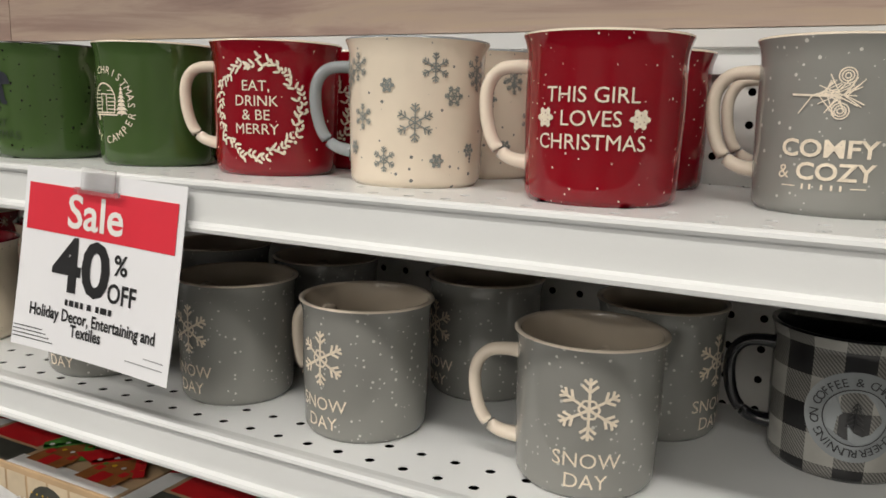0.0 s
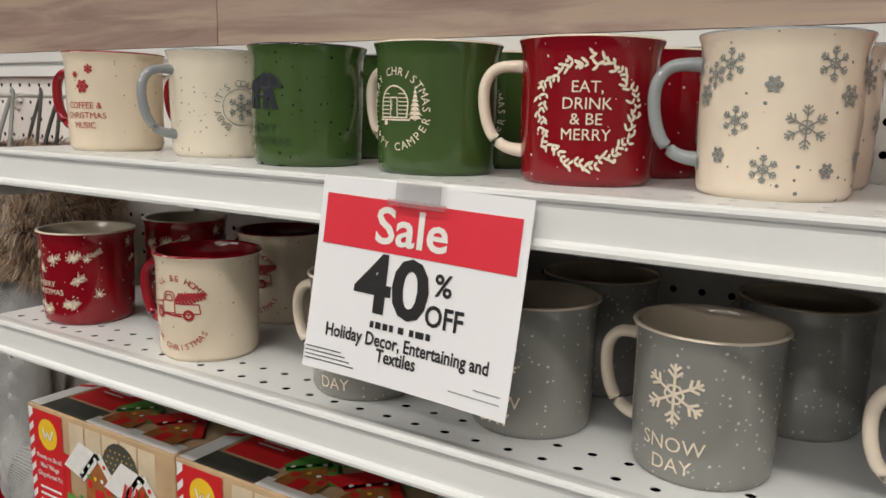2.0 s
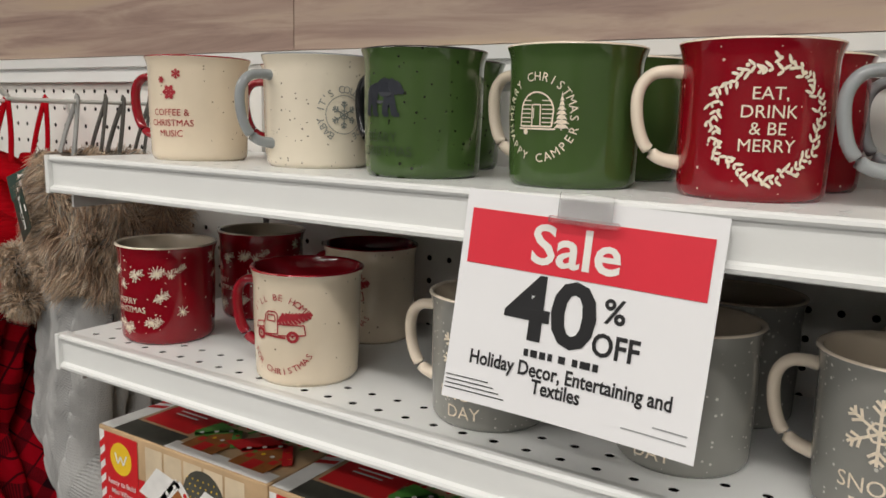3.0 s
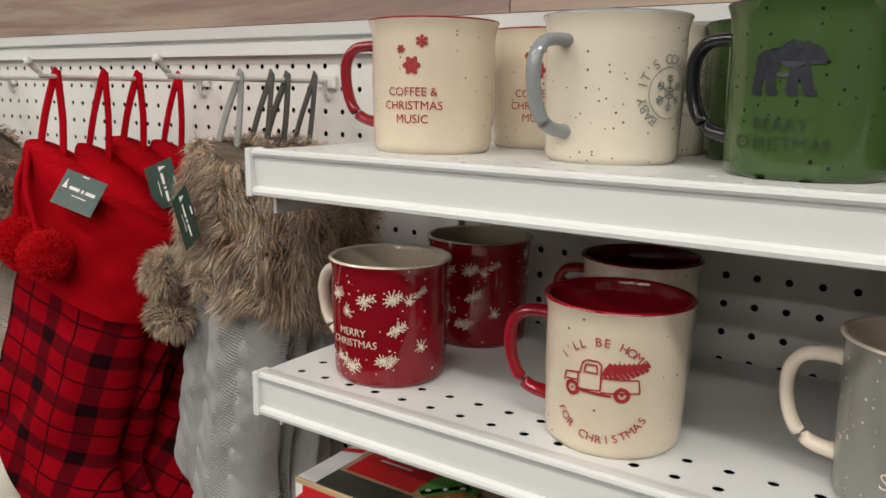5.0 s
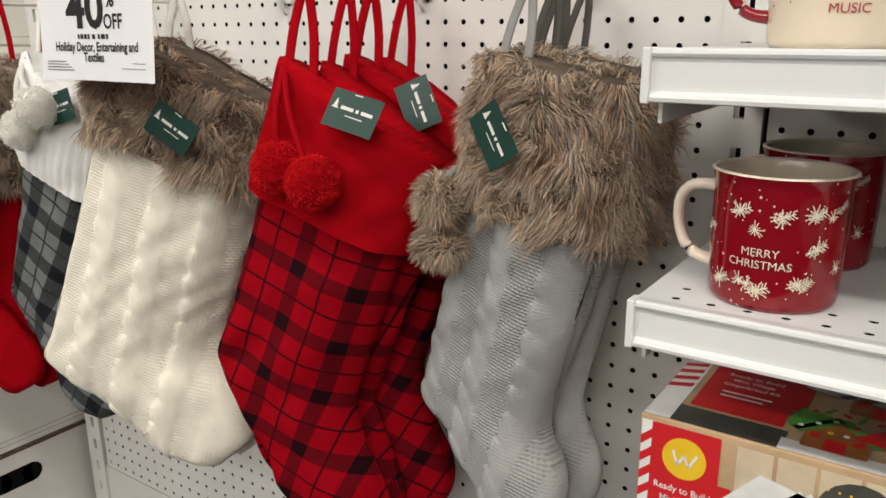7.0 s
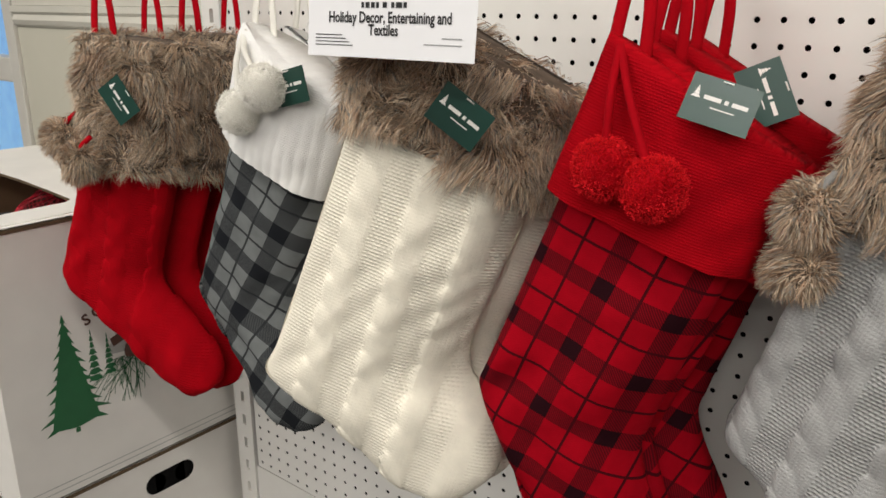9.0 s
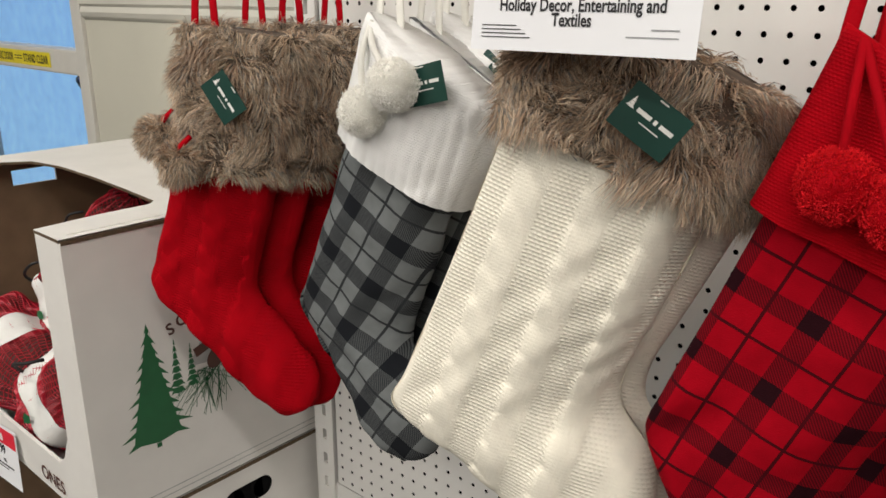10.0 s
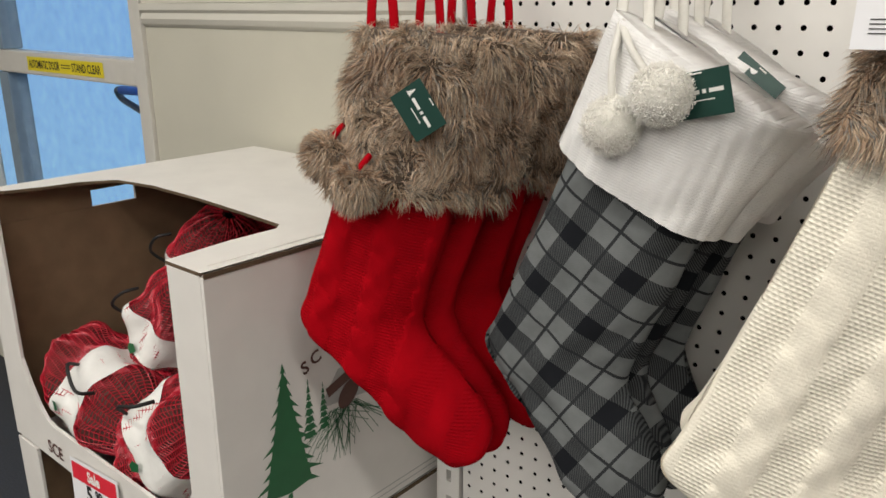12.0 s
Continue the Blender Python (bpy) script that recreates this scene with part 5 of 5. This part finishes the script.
K_RED = ("plaid_red", "felt_red", "cord_red", None, ("pom_red", "cord_red", False))
K_CREAM = ("knit_cream", "fur", "cord_white", 0.0062, None)
K_GREY = ("knit_grey", "fur", "cord_grey", 0.0062, ("fur", "fur_base", True))
K_WHITE = ("plaid_grey", "rib_white", "cord_white", None, ("pom_white", "cord_white", False))
K_FUR = ("knit_red", "fur", "cord_red", 0.0056, ("fur", "fur_base", True))
# kind, words, (cuff width, leg, foot, droop, sag), cuff height, hang point, tilt, yaw, count, tag and its roll and pitch, pompoms, cuff slant, hook
RACK = [
    (K_GREY, "grey cable-knit Christmas stocking", "with faux fur cuff", (0.136, 0.378, 0.20, 32, -0.01, 1.06), 0.155, (-1.198, 0.512, 1.392), 15, -14, 4, (0.036, -0.03, -0.068, -42, 90), ((-0.051, 0.032, 0.138), (-0.058, 0.026, 0.186)), 0.0, 0.018),
    (K_RED, "red plaid Christmas stocking", "with red ribbed cuff", (0.168, 0.352, 0.280, 47, 0.048, 0.95), 0.122, (-1.406, 0.446, 1.384), 17, 13, 4, (0.095, -0.023, -0.046, 2, 62), ((0.014, 0.044, 0.102), (0.057, 0.042, 0.113)), 0.12, 0.012),
    (K_CREAM, "cream cable-knit Christmas stocking", "with faux fur cuff", (0.196, 0.403, 0.260, 22, 0.026, 0.975), 0.116, (-1.622, 0.398, 1.410), 18, 24, 2, (0.08, 0.029, -0.095, -18, 90), None, 0.05, 0.0),
    (K_WHITE, "grey plaid Christmas stocking", "with white ribbed cuff", (0.176, 0.370, 0.247, 33, 0.034, 0.826), 0.128, (-1.858, 0.440, 1.385), 20, 3, 4, (0.086, -0.026, -0.063, 34, 90), ((0.015, 0.048, 0.094), (0.059, 0.049, 0.064)), 0.04, 0.0),
    (K_FUR, "red cable-knit Christmas stocking", "with faux fur cuff", (0.150, 0.350, 0.275, 31, -0.025, 0.90), 0.190, (-2.128, 0.390, 1.370), 15, 22, 4, (0.089, -0.033, -0.078, -42, 90), ((-0.028, 0.050, 0.132), (0.022, 0.060, 0.158)), 0.0, 0.0),
]
for kind, name, with_, shape, ch, (hx, hy, hz), tilt, yaw, count, tag, poms, slant, hook in RACK:
    for k in range(count):
        first = k == 0
        step = (0.622 - hy) / 3.6
        stocking(kind, f"{name} {with_}" + ("" if first else " behind another"), shape, ch, hx + (0, 0.012, 0.004, 0.015)[k], hy + k * step, hz - 0.006 * (k % 2), tilt + (0, 3, -2, 4)[k], yaw - (0, 9, 3, 12)[k], first, k * 5 + int(-hx * 10), (*tag[:3], tag[3] - 26 * k, 90 - 6 * k if k else tag[4]) if k in (0, 2) and kind is not K_CREAM or first else None, poms if first else None, slant, hook)
    peg_hook(hx + hook, tip=min(hy, 0.44) - 0.012)


# ---------------- pine cone cartons ----------------
CX0, CX1, CY0, CY1, CZ, CH = -2.962, -2.284, 0.25, 0.83, 1.094, 0.458
T = 0.006


def pine_print(parent, m, s):
    flat("tree_print", pine2d(0.11 * s, 0.03 * s, 0.265 * s, 0.175 * s, 11), M["tree_green"], parent, m, 0.0008, "green printed fir tree")
    flat("tree_print", join(pine2d(0.165 * s, 0.12 * s, 0.125 * s, 0.04 * s, 8), pine2d(0.20 * s, 0.125 * s, 0.10 * s, 0.034 * s, 8)), M["tree_green"], parent, m, 0.0006, "small green printed fir trees")
    flat("tree_core_print", ([(0.058 * s, 0.045 * s), (0.162 * s, 0.045 * s), (0.11 * s, 0.285 * s)], [(0, 1, 2)]), M["tree_green"], parent, m, 0.0003)
    rr = random.Random(2)
    needles = []
    for k in range(46):
        a = radians(rr.uniform(205, 335))
        l = rr.uniform(0.07, 0.12) * s
        x, y = (0.24 + rr.uniform(-0.03, 0.05)) * s, 0.155 * s
        needles.append(line2d((x, y), (x + l * math.cos(a), y + l * math.sin(a)), 0.0014 * s))
    flat("branch_print", join(*needles), M["tree_green"], parent, m, 0.0009)
    flat("panel_print", ([(0.19 * s, 0.17 * s), (0.38 * s, 0.15 * s), (0.38 * s, 0.24 * s), (0.24 * s, 0.235 * s)], [(0, 1, 2, 3)]), M["silver_ink"], parent, m, 0.0004)
    flat("cone_print", join(line2d((0.21 * s, 0.195 * s), (0.27 * s, 0.215 * s), 0.022 * s), disc2d(0.265 * s, 0.175 * s, 0.034 * s, 0.022 * s, 16, 0.8)), M["brown_ink"], parent, m, 0.0011)
    flat("lettering", join(*[moved(text2d(ch, 0.036 * s, 0.0006), (0.165 + 0.026 * k) * s, (0.255 + 0.012 * k) * s, 0.35) for k, ch in enumerate("SC")]), M["brown_ink"], parent, m, 0.0006)


def carton(z0, label, upper_one):
    c = thing("display_carton", label, "carton", pose(CX0, CY0, z0), "pine cone cartons")
    W, D, H = CX1 - CX0, CY1 - CY0, CH
    two = lambda nm, x0, x1, y0, y1, za, zb, lab="": part(nm, box_bm(x0, x1, y0, y1, za, zb, 0.001), M["carton"], c, lab)
    two("side_panel", W - T, W, 0, D, 0, H)
    bm = box_bm(0, T, 0, D, 0, H - 0.060)
    for ya, yb, za, zb in ((0, 0.195, H - 0.060, H), (0.285, D, H - 0.060, H), (0.195, 0.285, H - 0.028, H)):
        box_bm(0, T, ya, yb, za, zb, bm=bm)
    part("side_panel", bm, M["carton"], c, "white side with a hand hole")
    two("back_panel", T, W - T, D - T, D, 0, H)
    two("bottom_panel", T, W - T, T, D - T, 0, T)
    kr = lambda nm, x0, x1, y0, y1, za, zb: part(nm, box_bm(x0, x1, y0, y1, za, zb), M["kraft"], c, "bare brown inside face")
    kr("liner", W - T - 0.003, W - T - 0.001, T + 0.001, D - T - 0.002, T, H - T - 0.001)
    kr("liner", T + 0.001, T + 0.003, T + 0.001, D - T - 0.002, T, H - 0.060)
    kr("liner", T + 0.001, T + 0.003, T + 0.001, 0.195, H - 0.0598, H - T - 0.001)
    kr("liner", T + 0.001, T + 0.003, 0.285, D - T - 0.002, H - 0.0598, H - T - 0.001)
    kr("liner", T + 0.001, T + 0.003, 0.1952, 0.2848, H - 0.028, H - T - 0.001)
    kr("liner", T + 0.004, W - T - 0.004, D - T - 0.003, D - T - 0.001, T, H - T - 0.001)
    # front panel with a scooped opening
    n = 24
    lo = 0.072
    xs = np.linspace(0.078, W - 0.078, n)
    cut = [lo + 0.10 * max(0, (0.09 - (x - 0.078)) / 0.09) ** 2 + 0.06 * max(0, (0.05 - (W - 0.078 - x)) / 0.05) ** 2 for x in xs]
    v, f = [], []
    for y in (0.0, T):
        v += [(x, y, 0) for x in xs] + [(x, y, z) for x, z in zip(xs, cut)]
    f += [(i, i + 1, n + i + 1, n + i) for i in range(n - 1)]
    f += [(2 * n + i + 1, 2 * n + i, 3 * n + i, 3 * n + i + 1) for i in range(n - 1)]
    f += [(n + i, n + i + 1, 3 * n + i + 1, 3 * n + i) for i in range(n - 1)]
    raw("front_panel", v, f, M["carton"], c, "white front with scooped opening")
    two("front_strip", W - 0.078, W - T - 0.0005, 0, T, 0, H)
    two("front_strip", T + 0.0005, 0.078, 0, T, 0, H)
    # top: full at the back, cut away in front
    q = [(0.003, 0.002), (0.045, 0.03), (0.063, 0.085), (0.075, 0.15), (0.109, 0.2), (0.199, 0.216), (0.342, 0.214), (0.475, 0.205), (0.573, 0.196), (0.587, 0.18), (0.587, 0.10), (0.598, 0.0), (W - 0.003, 0.0)]
    v, f = [], []
    m = len(q)
    for z in (H + 0.0005, H + 0.0055):
        v += [(x, y, z) for x, y in q] + [(x, D, z) for x, y in q]
    f += [(2 * m + i, 2 * m + i + 1, 3 * m + i + 1, 3 * m + i) for i in range(m - 1)]
    f += [(i + 1, i, m + i, m + i + 1) for i in range(m - 1)]
    raw("top_panel", v, f, M["carton"], c, "white top with cut-away front")
    raw("cut_edge", v, [(i, i + 1, 2 * m + i + 1, 2 * m + i) for i in range(m - 1)], M["edge"], c, "torn brown card edge")
    part("top_edge", box_bm(W - 0.0005, W + 0.0015, 0.001, D - 0.002, H - 0.002, H + 0.004), M["edge"], c, "brown card edge")
    part("crease", box_bm(W - 0.02, W - 0.0185, 0.02, D - 0.01, H + 0.0055, H + 0.0063), M["carton"], c)
    side = pose(W, 0, 0, 90, 0, 90)
    if upper_one:
        pine_print(c, side @ pose(0.022, 0.09, 0), 0.75)
        flat("lettering", moved(text2d("SCE", 0.034, 0.0006), 0.165, 0.014), M["brown_ink"], c, FRONT, 0.001)
        flat("lettering", moved(text2d("ONES", 0.034, 0.0006), W - 0.16, 0.014), M["brown_ink"], c, FRONT, 0.001)
    flat("print_line", join(line2d((0.01, 0.012), (D - 0.01, 0.012), 0.0018), line2d((0.01, 0.022), (D - 0.01, 0.022), 0.0018)), M["silver_ink"], c, side, 0.0006)
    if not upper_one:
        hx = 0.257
        # no cut here: a flat black oval paints the hand hole's dark inside
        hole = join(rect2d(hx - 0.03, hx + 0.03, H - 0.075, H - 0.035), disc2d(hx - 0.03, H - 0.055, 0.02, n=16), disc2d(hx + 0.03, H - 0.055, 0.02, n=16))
        flat("hand_hole_shade", hole, M["dark"], c, side, 0.0008, "near-black oval painted as the shade in a hand hole")
    return c


carton(CZ - CH - 0.006, "white display carton of pine cone bags with printed fir trees", True)
carton(CZ - 2 * CH - 0.014, "white carton underneath another carton", False)
flat_z = CZ - 2 * CH - 0.014
slab("plinth", CX0, CX1, CY0, CY1, 0.0, flat_z - 0.0005, M["dark"], "dark low plinth under the cartons", "plinth")


def cone_bag(label, m, sx, sy, sz, seed):
    """A net bag of pine cones with a white film label round its middle."""
    b = thing("net_bag", label, "net bag", m, "pine cone net bags")
    nu, nv = 62, 52

    def blob(lift, u0=0, u1=1, lump=0.14, nv=nv):
        v, f = [], []
        for i in range(nu + 1):
            x = -1 + 2 * (u0 + (u1 - u0) * i / nu)
            rr = max(0.02, (1 - abs(x) ** 2.6)) ** 0.5
            for j in range(nv):
                t = 2 * math.pi * j / nv
                k = 1 + lump * noise.noise(Vector((x * 2.6 + seed, math.cos(t) * 1.6, math.sin(t) * 1.6)))
                v.append((x * sx, math.cos(t) * (sy * rr * k + lift), math.sin(t) * (sz * rr * k + lift)))
        for i in range(nu):
            for j in range(nv):
                j2 = (j + 1) % nv
                f.append((i * nv + j, i * nv + j2, (i + 1) * nv + j2, (i + 1) * nv + j))
        return v, f
    v, f = blob(-0.004, lump=0.3)
    raw("cone_filling", v, f, M["cone"], b, "dark brown pine cones", True)
    v, f = blob(0.001, lump=0.3)
    v = [(p[0] + 0.004 * math.sin(i * 1.7), p[1], p[2]) for i, p in enumerate(v)]
    net = raw("net", v, f, M["net"], b, "red plastic netting")
    wf = net.modifiers.new("strands", "WIREFRAME")
    wf.thickness, wf.use_even_offset = 0.0024, False
    v, f = blob(0.003, 0.42, 0.62, 0.3)
    raw("film_band", v, f, M["foil"], b, "crinkled white film band", True)
    v, f = tube(spline([(-0.02, -sy * 0.6, sz * 0.9), (0.0, -sy * 0.9, sz * 1.15), (0.05, -sy * 1.0, sz * 0.95), (0.06, -sy * 0.7, sz * 0.85)], 16), 0.003, 6)
    raw("cord", v, f, M["strap_black"], b, "black carrying cord", True)
    raw("sprig_print", [(-0.028 + 0.02 * a, -sy * 1.06 - 0.005, 0.012 * c) for a, c in ((0, 0), (0.7, -0.6), (1.2, 0.2), (0.8, 1.1), (0.2, 0.8))], [(0, 1, 2, 3, 4)], M["tree_green"], b)
    return b


BZ = CZ - CH
for nm, args in enumerate((
    ((-2.755, 0.345, BZ + 0.105), (0, 14, -4), 0.180, 0.085, 0.078),
    ((-2.520, 0.340, BZ + 0.110), (0, -38, 12), 0.145, 0.080, 0.080),
    ((-2.735, 0.470, BZ + 0.200), (0, -55, 10), 0.150, 0.085, 0.078),
    ((-2.775, 0.575, BZ + 0.265), (0, -60, 0), 0.145, 0.085, 0.080),
    ((-2.775, 0.700, BZ + 0.340), (0, -20, 6), 0.145, 0.080, 0.075),
    ((-2.520, 0.640, BZ + 0.300), (0, 10, 8), 0.140, 0.085, 0.080),
    ((-2.780, 0.600, BZ + 0.110), (0, 0, 0), 0.16, 0.10, 0.09),
    ((-2.480, 0.580, BZ + 0.110), (0, 0, 0), 0.15, 0.10, 0.09))):
    p, r, sx, sy, sz = args
    cone_bag("red net bag of pine cones with white film label", pose(*p, *r), sx, sy, sz, nm * 3.1)


# small price sign on the carton front
ps = thing("price_sign", "small white and red sale price sign on the carton front", "sign", pose(-2.648, CY0 - 0.006, 0.684, 86) @ pose(0, 0, 0, 0, 0, 6), "sale signs")
flat("sheet", rect2d(-0.08, 0.08, -0.11, 0.0), M["paper"], ps, pose(0, 0, 0), 0.0, "white paper")
flat("band", rect2d(-0.074, 0.074, -0.036, -0.006), M["sale_red"], ps, pose(0, 0, 0), 0.0006)
flat("lettering", moved(text2d("Sale", 0.026, 0.001), 0, -0.029), M["d_white"], ps, pose(0, 0, 0), 0.001)
flat("lettering", join(moved(text2d("5", 0.04, 0.0015), -0.02, -0.066), moved(text2d("99", 0.024, 0.0008), 0.012, -0.055), moved(text2d("ea", 0.014, 0.0003), 0.018, -0.07)), M["ink"], ps, pose(0, 0, 0), 0.0006)
flat("small_print", join(line2d((-0.055, -0.076), (0.055, -0.076), 0.003), line2d((-0.03, -0.082), (0.03, -0.082), 0.002)), M["ink"], ps, pose(0, 0, 0), 0.0006)

SIGN_B = sale_sign("white and red forty percent sale sign hanging on a display hook", Matrix.Translation((-1.556, 0.332, 1.504)) @ pose(0, 0, 0, 89, 0, 2))
